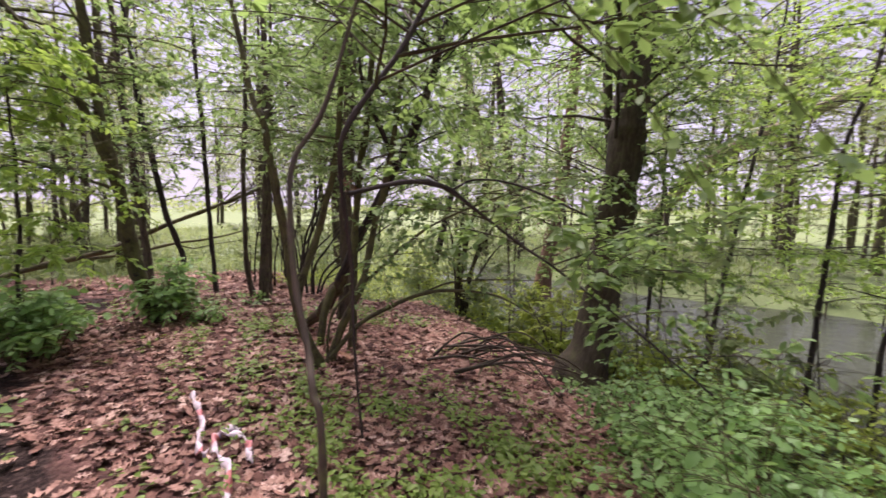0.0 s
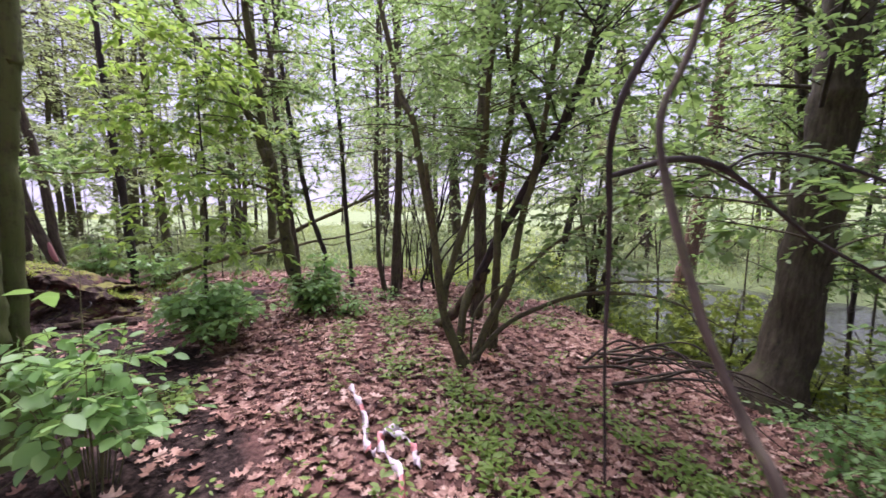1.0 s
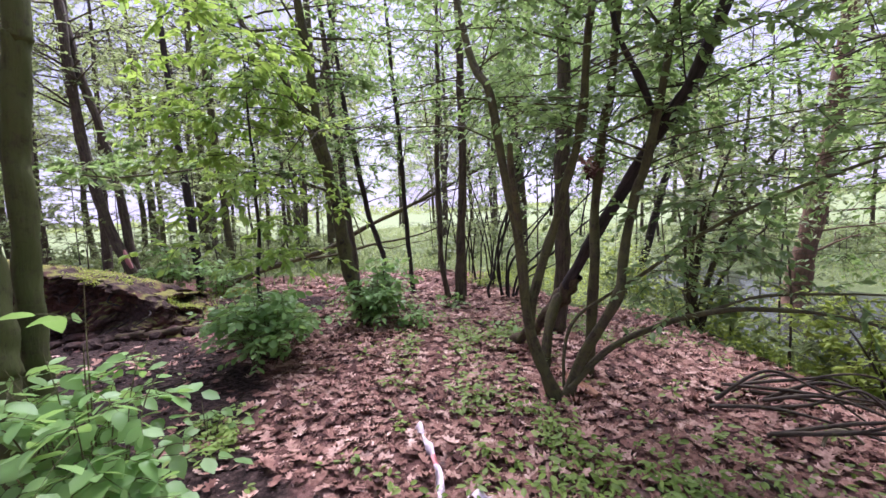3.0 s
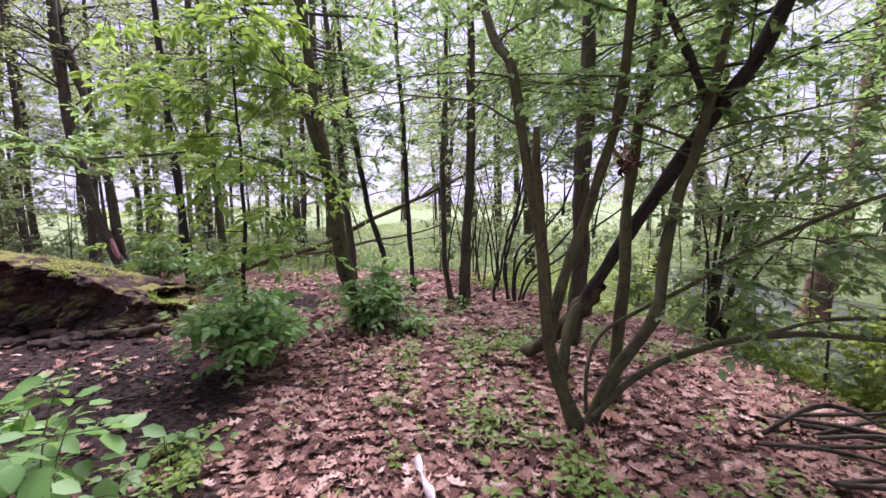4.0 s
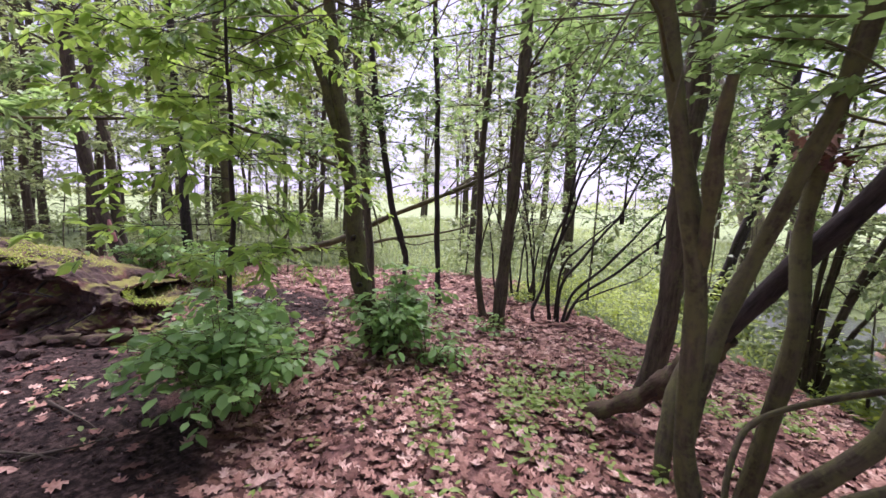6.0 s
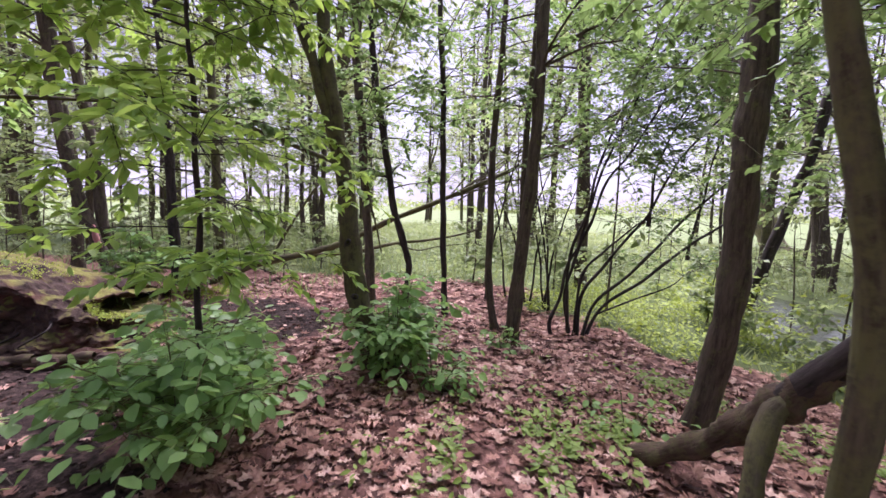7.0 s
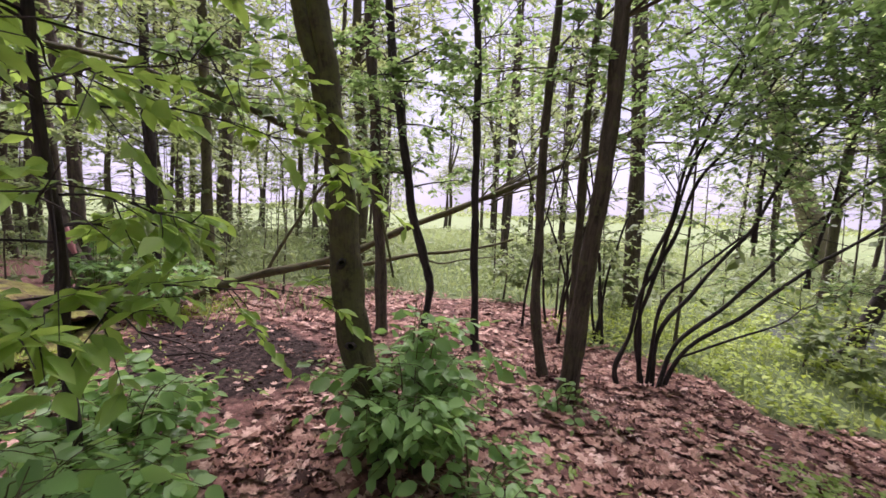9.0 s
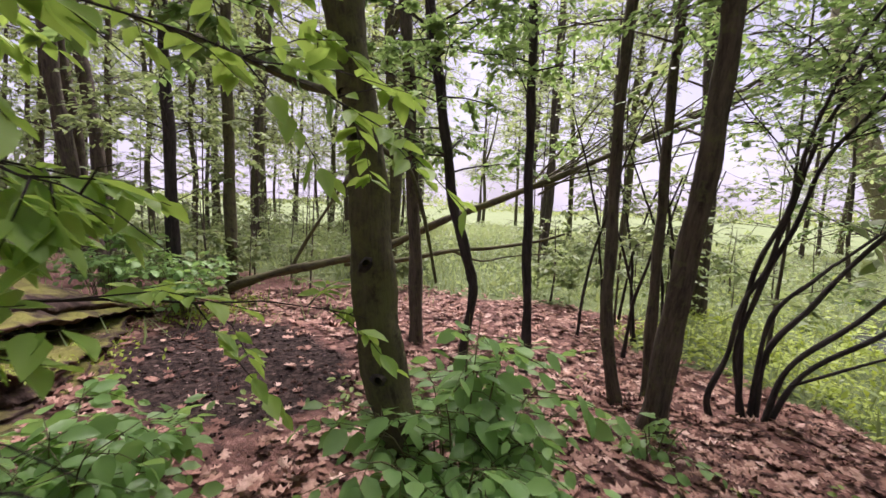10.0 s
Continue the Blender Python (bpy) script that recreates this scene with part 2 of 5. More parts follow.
# mesh helpers ---------------------------------------------------------------
def solid(name, verts, faces, mat, parent=None, label="", smooth=False, bark=None):
    """A mesh object; faces is an array of equal polygons or a list of them."""
    me = bpy.data.meshes.new(name)
    verts = np.asarray(verts, dtype=np.float32)
    if isinstance(faces, np.ndarray):
        k = faces.shape[1]
        me.vertices.add(len(verts))
        me.vertices.foreach_set("co", verts.ravel())
        me.loops.add(faces.size)
        me.loops.foreach_set("vertex_index", faces.astype(np.int32).ravel())
        me.polygons.add(len(faces))
        me.polygons.foreach_set("loop_start", np.arange(0, faces.size, k, dtype=np.int32))
        me.update(calc_edges=True)
    else:
        me.from_pydata([tuple(v) for v in verts], [], faces)
    if smooth:
        me.polygons.foreach_set("use_smooth", [True] * len(me.polygons))
    me.materials.append(mat)
    if bark is not None:
        a = me.attributes.new("bark", "FLOAT_VECTOR", "POINT")
        a.data.foreach_set("vector", np.asarray(bark, dtype=np.float32).ravel())
    ob = new(name, me)
    if parent is not None:
        ob.parent = parent
    if label:
        ob["label"] = label
    return ob


def thing(name, at, label, category, group="", kind=""):
    return tagged(at_place(new(name), at), label, category, group, kind)


def at_place(ob, at):
    ob.location = at
    return ob


def smooth_line(pts, steps):
    """Catmull-Rom line through rows of numbers."""
    p = np.asarray(pts, float)
    p = np.vstack([2 * p[0] - p[1], p, 2 * p[-1] - p[-2]])
    out = []
    for i in range(1, len(p) - 2):
        a, b, c, d = p[i - 1:i + 3]
        for t in np.arange(steps) / steps:
            out.append(0.5 * (2 * b + (c - a) * t + (2 * a - 5 * b + 4 * c - d) * t * t + (3 * b - a - 3 * c + d) * t ** 3))
    out.append(p[-2])
    return np.array(out)


def tube(line, sides=8, rough=0.0, seed=0):
    """Verts and quads of a tapered round stem along rows of x, y, z, radius."""
    line = np.asarray(line, float)
    c, r = line[:, :3], line[:, 3]
    d = np.gradient(c, axis=0)
    d /= np.linalg.norm(d, axis=1)[:, None] + 1e-9
    ref = np.where(np.abs(d[:, 2:3]) > 0.8, [[1.0, 0, 0]], [[0, 0, 1.0]]) if np.ptp(np.abs(d[:, 2])) < 0.01 else np.tile([[0.83, 0.55, 0.1]], (len(d), 1))
    u = np.cross(d, ref)
    u /= np.linalg.norm(u, axis=1)[:, None] + 1e-9
    v = np.cross(d, u)
    a = np.linspace(0, 2 * np.pi, sides, endpoint=False)
    rng = np.random.default_rng(seed)
    wob = 1 + rough * (rng.random((len(c), sides)) - 0.5) + rough * 1.2 * np.sin(2 * a[None, :] + rng.random() * 6 + 1.3 * np.arange(len(c))[:, None] * 0.35)
    rr = r[:, None] * wob
    verts = c[:, None, :] + rr[..., None] * (np.cos(a)[None, :, None] * u[:, None, :] + np.sin(a)[None, :, None] * v[:, None, :])
    i, j = np.meshgrid(np.arange(len(c) - 1), np.arange(sides), indexing="ij")
    k = (j + 1) % sides
    faces = np.stack([i * sides + j, i * sides + k, (i + 1) * sides + k, (i + 1) * sides + j], -1).reshape(-1, 4)
    return verts.reshape(-1, 3), faces


def bark_coords(line, sides, seed=0):
    """Places round and along the stem, in metres, for its bark."""
    line = np.asarray(line, float)
    run = np.concatenate([[0], np.cumsum(np.linalg.norm(np.diff(line[:, :3], axis=0), axis=1))])
    a = np.linspace(0, 2 * np.pi, sides, endpoint=False)
    r = np.maximum(line[:, 3], 0.01)[:, None]
    c = np.stack([r * np.cos(a), r * np.sin(a), np.repeat(run[:, None], sides, 1)], -1)
    return c.reshape(-1, 3) + 3.7 * seed


def gnarled(line, seed, amount=1.0):
    """A stem's line with small bends, swellings and knots."""
    g = np.random.default_rng(seed + 900)
    line = np.array(line)
    run = np.concatenate([[0], np.cumsum(np.linalg.norm(np.diff(line[:, :3], axis=0), axis=1))])
    p = g.uniform(0, 6.28, 8)
    r = np.where((line[:, 3:4] > 0.012) & (line[:, 3:4] < 0.026), 0.055, np.minimum(line[:, 3:4], 0.05)) * np.clip(run / 0.3, 0, 1)[:, None]
    amount = amount * (0.5 if line[:, 3].max() > 0.07 else 0.8)
    line[:, 0:1] += amount * r * (0.22 * np.sin(3.1 * run + p[0]) + 0.12 * np.sin(9.0 * run + p[1]))[:, None]
    line[:, 1:2] += amount * r * (0.22 * np.sin(3.7 * run + p[2]) + 0.12 * np.sin(8.1 * run + p[3]))[:, None]
    line[:, 3] *= 1 + amount * (0.05 * np.sin(5.3 * run + p[4]) + 0.04 * np.sin(13 * run + p[5]))
    for k in g.uniform(0.3, max(run[-1] * 0.8, 0.4), 4):
        line[:, 3] *= 1 + amount * 0.13 * np.exp(-((run - k) / 0.05) ** 2)
    return line


class Bundle:
    """Many tubes gathered into one mesh."""

    def __init__(self):
        self.v, self.f, self.c, self.n = [], [], [], 0

    def add(self, line, sides=5, rough=0.0, seed=0):
        v, f = tube(line, sides, rough, seed)
        self.v.append(v)
        self.f.append(f + self.n)
        self.c.append(bark_coords(line, sides, seed + len(self.v)))
        self.n += len(v)

    def make(self, name, mat, parent, label=""):
        if not self.v:
            return None
        return solid(name, np.vstack(self.v), np.vstack(self.f), mat, parent, label, True, np.vstack(self.c))


OVAL = np.array([(0, 0, 0), (0.28, 0.22, 0.03), (0.68, 0.2, 0.03), (1, 0, -0.06), (0.68, -0.2, 0.03), (0.28, -0.22, 0.03)])
KITE = np.array([(0, 0, 0), (0.45, 0.25, 0.04), (1, 0, -0.06), (0.45, -0.25, 0.04)])
KITE_F = np.array([[0, 3, 2, 1]])
FINE = np.array([(0, 0, 0), (0.13, 0.13, 0.02), (0.4, 0.25, 0.05), (0.74, 0.15, 0.0), (1, 0, -0.12), (0.74, -0.15, 0.0), (0.4, -0.25, 0.05), (0.13, -0.13, 0.02)])
FINE_F = np.array([[0, 4, 3, 2, 1], [0, 7, 6, 5, 4]])
OVAL_F = np.array([[0, 5, 4, 3], [0, 3, 2, 1]])
_x = (0, 0.12, 0.36, 0.62, 0.85, 1.0)
_w = (0, 0.2, 0.32, 0.28, 0.15, 0)
BROAD = np.array([(x, 0, -0.22 * x * x) for x in _x] + [(x, w, -0.22 * x * x + 0.22 * w) for x, w in zip(_x[1:5], _w[1:5])]
                 + [(x, -w, -0.22 * x * x + 0.22 * w) for x, w in zip(_x[1:5], _w[1:5])])
BROAD_F = [[0, 1, 6], [1, 2, 7, 6], [2, 3, 8, 7], [3, 4, 9, 8], [4, 5, 9], [0, 10, 1], [1, 10, 11, 2], [2, 11, 12, 3], [3, 12, 13, 4], [4, 13, 5]]
_o = [(0.06, 0.03), (0.16, 0.30), (0.36, 0.14), (0.52, 0.46), (0.64, 0.19), (0.86, 0.34), (0.86, 0.13)]
LOBED = np.array([(0, 0, 0), (1, 0, 0)] + [(x, y, 0) for x, y in _o] + [(x, -y, 0) for x, y in _o])
LOBED_F = np.array([[0, 1, 8, 7, 6, 5, 4, 3, 2], [0, 9, 10, 11, 12, 13, 14, 15, 1]])


def unit(a):
    return a / (np.linalg.norm(a, axis=1)[:, None] + 1e-9)


def leaves(name, pos, way, up, size, shape, shape_f, mat, parent, label="", bend=None):
    """One mesh of many leaves: bases pos, pointing way, upper side up."""
    x = unit(way)
    y = unit(np.cross(up, x))
    z = np.cross(x, y)
    s = np.broadcast_to(shape, (len(pos), *shape.shape)).copy()
    if bend is not None:
        s[:, :, 2] += bend[:, None] * (s[:, :, 1] ** 2 * 2.2 + (s[:, :, 0] - 0.5) ** 2 * 0.9)
    s *= size[:, None, None]
    v = pos[:, None, :] + s[..., 0:1] * x[:, None] + s[..., 1:2] * y[:, None] + s[..., 2:3] * z[:, None]
    f = (np.asarray(shape_f)[None] + (np.arange(len(pos)) * len(shape))[:, None, None]).reshape(-1, np.asarray(shape_f).shape[1])
    return solid(name, v.reshape(-1, 3), f, mat, parent, label)


# ground ---------------------------------------------------------------------
def ease(a, b, x):
    t = np.clip((np.asarray(x, float) - a) / (b - a), 0, 1)
    return t * t * (3 - 2 * t)


def wobble(x, y, s, p):
    x, y = np.asarray(x, float), np.asarray(y, float)
    return (np.sin(x * s + 1.7 * p) * np.cos(y * s * 0.9 - p) + 0.6 * np.sin(x * s * 2.3 + y * s * 1.7 + 2 * p) + 0.35 * np.sin(x * s * 4.1 - y * s * 4.7 + p)) / 1.6


WATER_Z = -0.95


def height(x, y):
    x, y = np.asarray(x, float), np.asarray(y, float)
    z = 0.05 + 0.035 * wobble(x, y, 1.1, 1.0) + 0.012 * wobble(x, y, 5.0, 2.0) - 0.02 * (x + 2)
    z = np.where(np.abs(x) + np.abs(y) > 60, -0.2, np.clip(z, -0.4, 0.25))
    s = x + y + 0.35 * wobble(x, y, 0.9, 3.0)
    left = ease(-7.5, -4.5, x)
    s2 = x + 0.55 * y + 0.25 * wobble(x, y, 0.9, 3.0)
    drop = left * (0.12 * ease(5.0, 7.0, y) + 0.06 * ease(6.8, 8.0, y)) * (1 - ease(12, 16, y)) + left * (0.12 * ease(0.5, 1.4, s2) * (1 - ease(6, 9, s2)) + 0.75 * ease(2.0, 6.0, s2))
    basin = 0.75 * ease(8.2, 9.3, s) * (1 - ease(15.0, 17.0, s)) * ease(-3.9, -2.9, x + 0.3 * wobble(x, y, 1.3, 2) - 0.8 * (1 - ease(10.5, 12.5, y))) * (1 - ease(22, 30, x - y))
    field = 0.45 * ease(17, 24, s) * left
    return z - drop - basin + field - 0.25 * ease(9, 16, -x + 0.6 * y) * (1 - left)


def soil_at(x, y):
    """Trodden dark earth below the bank and along the old path."""
    a = np.exp(-(((x + 5.5) / 2.2) ** 2 + ((y - 2.35) / 0.98) ** 2) ** 2)
    b = np.exp(-(((x + 6.8) / 1.3) ** 2 + ((y - 4.75) / 0.85) ** 2) ** 2)
    c = 0.9 * np.exp(-(((x + 2.95) / 1.0) ** 2 + ((y - 1.75) / 0.75) ** 2) ** 2)
    return np.maximum(np.maximum(a, b), c)


def lime_at(x, y):
    """The slope between the leaf-covered rim and the shore."""
    e = np.where(x < -1.6, y - 8.2, y - 8.2 + 0.85 * (x + 1.6)) + 0.25 * wobble(x, y, 1.5, 2)
    return ease(-0.25, 0.25, e) * ease(-5.8, -4.9, x)


def grass_at(x, y):
    s = x + y
    g = np.maximum(lime_at(x, y), ease(10.0, 12.2, -0.45 * x + 0.9 * y))
    g = np.maximum(g, ease(16, 20, -x))
    g = np.maximum(g, ease(2.0, 3.2, x))
    return g


def axis(lo, hi, step, reach):
    core = np.arange(lo, hi + 1e-6, step)
    grow = step * np.cumsum(1.16 ** np.arange(1, 80))
    grow = grow[grow < reach]
    return np.concatenate([lo - grow[::-1], core, hi + grow])


gx, gy = axis(-12, 4, 0.11, 3000), axis(-1.5, 13, 0.11, 3000)
X, Y = np.meshgrid(gx, gy, indexing="ij")
Z = height(X, Y)
i, j = np.meshgrid(np.arange(len(gx) - 1), np.arange(len(gy) - 1), indexing="ij")
w = len(gy)
gf = np.stack([i * w + j, (i + 1) * w + j, (i + 1) * w + j + 1, i * w + j + 1], -1).reshape(-1, 4)
ground = solid("ground", np.stack([X, Y, Z], -1).reshape(-1, 3), gf, ground_material(), None, "", True)
for key, val in (("soil", soil_at(X, Y)), ("grass", grass_at(X, Y))):
    a = ground.data.attributes.new(key, "FLOAT", "POINT")
    a.data.foreach_set("value", val.astype(np.float32).ravel())
tagged(ground, "woodland floor of brown leaf mould, dark soil and meadow", "ground", "", "structure")

pw = solid("water", [(-12, 4, WATER_Z), (30, -22, WATER_Z), (34, -8, WATER_Z), (-6, 26, WATER_Z)], [[0, 1, 2, 3]], WATER)
tagged(pw, "still dark pond reflecting the pale sky", "pond", "", "structure")


def on_ground(x, y, lift=0.0):
    return (x, y, float(height(x, y)) + lift)


# dead leaves ----------------------------------------------------------------
rng = np.random.default_rng(11)


def scatter(n, x0, x1, y0, y1, weight):
    x, y = rng.uniform(x0, x1, n), rng.uniform(y0, y1, n)
    keep = rng.random(n) < weight(x, y)
    return x[keep], y[keep]


def litter_weight(x, y):
    near = np.where((y < 7.0) & (x > -6), 1.0, 0.55) * (0.35 + 0.65 * ease(0.2, 0.9, y))
    g = 1 - np.clip(grass_at(x, y) * 1.3 + 0.25 * wobble(x, y, 3, 1), 0, 1)
    return near * g * (1 - 0.92 * ease(0.03, 0.6, soil_at(x, y) + 0.25 * wobble(x, y, 3.5, 1.0) * (soil_at(x, y) > 0.02))) * np.clip(0.78 + 0.5 * wobble(x, y, 2.3, 5.0), 0.25, 1)


lx, ly = scatter(116000, -9.5, 2.2, -1.5, 9.6, litter_weight)
k = len(lx)
ang = rng.uniform(0, 2 * np.pi, k)
tilt = rng.normal(0, 0.2, (k, 2))
pos = np.stack([lx, ly, height(lx, ly) + rng.uniform(0.004, 0.026, k)], -1)
way = np.stack([np.cos(ang), np.sin(ang), tilt[:, 0]], -1)
up = np.stack([tilt[:, 1], tilt[:, 0], np.ones(k)], -1)
fallen = leaves("fallen_leaves", pos, way, up, rng.uniform(0.055, 0.125, k), LOBED * (1, 0.85, 1), LOBED_F, LITTER, None, "", rng.normal(0.2, 0.55, k))
cx, cy = scatter(26000, -9.0, 1.5, 0.8, 8.5, lambda x, y: 0.25 + 0.3 * soil_at(x, y))
k = len(cx)
bits = leaves("leaf_crumbs", np.stack([cx, cy, height(cx, cy) + 0.006], -1), rng.normal(0, 1, (k, 3)) * (1, 1, 0.25), np.array([0, 0, 1.0]) + rng.normal(0, 0.4, (k, 3)), rng.uniform(0.012, 0.045, k), KITE, KITE_F, CRUMB, None)
OCTA = np.array([(1, 0, 0), (-1, 0, 0), (0, 1, 0), (0, -1, 0), (0, 0, 0.7), (0, 0, -0.7)]) * 0.5
OCTA_F = np.array([[0, 2, 4], [2, 1, 4], [1, 3, 4], [3, 0, 4], [2, 0, 5], [1, 2, 5], [3, 1, 5], [0, 3, 5]])
cx, cy = scatter(9000, -8.2, -3.0, 1.2, 5.6, lambda x, y: 0.9 * soil_at(x, y))
k = len(cx)
crumbs = leaves("soil_crumbs", np.stack([cx, cy, height(cx, cy) + 0.002], -1), rng.normal(0, 1, (k, 3)) * (1, 1, 0.4), np.array([0, 0, 1.0]) + rng.normal(0, 0.5, (k, 3)), 0.01 + 0.045 * rng.random(k) ** 4, OCTA, OCTA_F, EARTH, None)
tagged(crumbs, "loose crumbs of dark trodden soil", "soil", "", "stuff")
tagged(bits, "crumbled bits of dead leaf on the soil", "leaf litter", "", "stuff")
tagged(fallen, "dry brown fallen oak leaves carpeting the ground", "leaf litter", "", "stuff")


# trees ----------------------------------------------------------------------
CLEAR = np.array([(0.5, 0.35), (-0.5, 0.95), (-1.3, 1.95), (-2.4, 2.95), (-3.6, 3.9)])


def off_path(p, gap=0.75):
    """Mask of points outside the trodden way at head height."""
    d = np.full(len(p), 9.0)
    for a, b in zip(CLEAR[:-1], CLEAR[1:]):
        ab = b - a
        t = np.clip(((p[:, :2] - a) @ ab) / (ab @ ab), 0, 1)
        d = np.minimum(d, np.linalg.norm(p[:, :2] - a - t[:, None] * ab, axis=1))
    return (d > gap) | (p[:, 2] < 0.9) | (p[:, 2] > 2.3)


class Crown:
    """Limbs, twigs and leaf places of one tree."""

    def __init__(self, seed):
        self.rng = np.random.default_rng(seed)
        self.wood, self.limbs = Bundle(), []
        self.pos, self.way, self.up, self.size = [], [], [], []

    def twig(self, start, way, length, n, size, droop=0.25, r=0.004):
        g = self.rng
        way = way / np.linalg.norm(way)
        t = np.linspace(0, 1, 3)[:, None]
        line = start + way * length * t + np.array([0, 0, -droop * length]) * t ** 2 + g.normal(0, 0.03 * length, (3, 3)) * t
        self.wood.add(np.hstack([line, np.linspace(r, r * 0.35, 3)[:, None]]), 3)
        s = g.uniform(0.15, 1.0, n)
        at = np.stack([np.interp(s, t[:, 0], line[:, c]) for c in range(3)], -1)
        side = np.cross(way, (0, 0, 1.0))
        side = side / (np.linalg.norm(side) + 1e-6)
        sign = g.choice([-1, 1], n)[:, None]
        d = way * g.uniform(0.3, 0.9, (n, 1)) + side * sign * g.uniform(0.5, 1.1, (n, 1)) + np.array([0, 0, -0.3]) + g.normal(0, 0.25, (n, 3))
        self.pos.append(at)
        self.way.append(d)
        self.up.append(np.array([0, 0, 1.0]) + g.normal(0, 0.38, (n, 3)))
        self.size.append(size * g.uniform(0.6, 1.25, n))

    def limb(self, start, way, length, r, twigs, n, size, droop=0.15, curl=0.17):
        g = self.rng
        way = np.asarray(way, float) / np.linalg.norm(way)
        t = np.linspace(0, 1, 7)[:, None]
        off = np.cumsum(g.normal(0, curl * length / 6, (7, 3)), axis=0) * t
        line = np.asarray(start) + way * length * t + off + np.array([0, 0, -droop * length]) * t ** 2
        rad = r * (1 - 0.85 * t[:, 0])
        self.limbs.append(np.hstack([line, rad[:, None]]))
        self.along(line, twigs, n, size, length * 0.45, 0.2, max(r * 0.3, 0.003))

    def along(self, line, twigs, n, size, reach, first=0.2, r=0.004):
        g = self.rng
        t = np.linspace(0, 1, len(line))
        for s in np.sort(g.uniform(first, 1, twigs)):
            p = np.array([np.interp(s, t, line[:, c]) for c in range(3)])
            q = np.array([np.interp(min(s + 0.05, 1), t, line[:, c]) - np.interp(s - 0.05, t, line[:, c]) for c in range(3)])
            q = q / (np.linalg.norm(q) + 1e-6)
            side = np.cross(q, g.normal(0, 1, 3) * (0.35, 0.35, 1))
            side = side / (np.linalg.norm(side) + 1e-6)
            self.twig(p, q * 0.7 + side * g.uniform(0.5, 1.2), reach * g.uniform(0.5, 1.1) * (1.15 - 0.5 * s), n, size, g.uniform(0.05, 0.4), r)

    def spread(self, line, z0, z1, limbs, length, r, twigs, n, size, rise=0.35, lean=(0, 0, 0), droop=0.15):
        g = self.rng
        z = g.uniform(z0, z1, limbs)
        bowed = line[(line[:, 2] >= z0) & (line[:, 2] <= z1)] if (np.diff(line[1:, 2]) < 0).any() else None
        for k, h in enumerate(z):
            p = np.array([np.interp(h, line[:, 2], line[:, c]) for c in range(3)])
            if bowed is not None and len(bowed):
                p = bowed[g.integers(len(bowed)), :3]
            a = 2.4 * k + g.uniform(-0.5, 0.5)
            d = np.array([math.cos(a), math.sin(a), rise * g.uniform(0.2, 1.8)]) + np.array(lean)
            self.limb(p, d, length * g.uniform(0.55, 1.15), r * g.uniform(0.6, 1.1), twigs, n, size, droop)

    def make(self, parent, bark, mat, shape=OVAL, shape_f=OVAL_F, clear=True):
        tw = self.wood.make("twig_mass", bark, parent)
        if tw:
            tagged(tw, "", "", "", "stuff")
        if self.pos:
            p, w, u, s = (np.concatenate(a) for a in (self.pos, self.way, self.up, self.size))
            if clear:
                m = off_path(p)
                p, w, u, s = p[m], w[m], u[m], s[m]
            ob = leaves("crown", p, w, u, s, shape, shape_f, mat, parent)
            tagged(ob, "", "", "", "stuff")


def rise_to(pts, top, spread=0.0):
    """Carry a stem on upwards to the height top, thinning out."""
    p = [tuple(q) for q in pts]
    a, b = np.array(p[-2]), np.array(p[-1])
    d = (b - a)[:3]
    d = d / np.linalg.norm(d)
    d = d * 0.6 + np.array([0, 0, 0.4])
    d = d / d[2]
    h = top - b[2]
    for f, k in ((0.5, 0.62), (1.0, 0.2)):
        p.append((*(b[:3] + d * h * f), b[3] * k))
    return p


def stem_line(pts, top=None, steps=6, foot=True):
    if top:
        pts = rise_to(pts, top)
    line = smooth_line(pts, steps)
    line[:, 3] = np.maximum(line[:, 3], 0.004)
    if foot and line[1, 2] - line[0, 2] > 0.85 * np.linalg.norm(line[1, :3] - line[0, :3]):
        z = line[:, 2] - line[0, 2]
        line[:, 3] *= 1 + 0.45 * np.exp(-np.clip(z, 0, 9) / 0.12)
        line = np.vstack([line[0] - np.array([0, 0, 0.15, -0.01]), line])
    return line


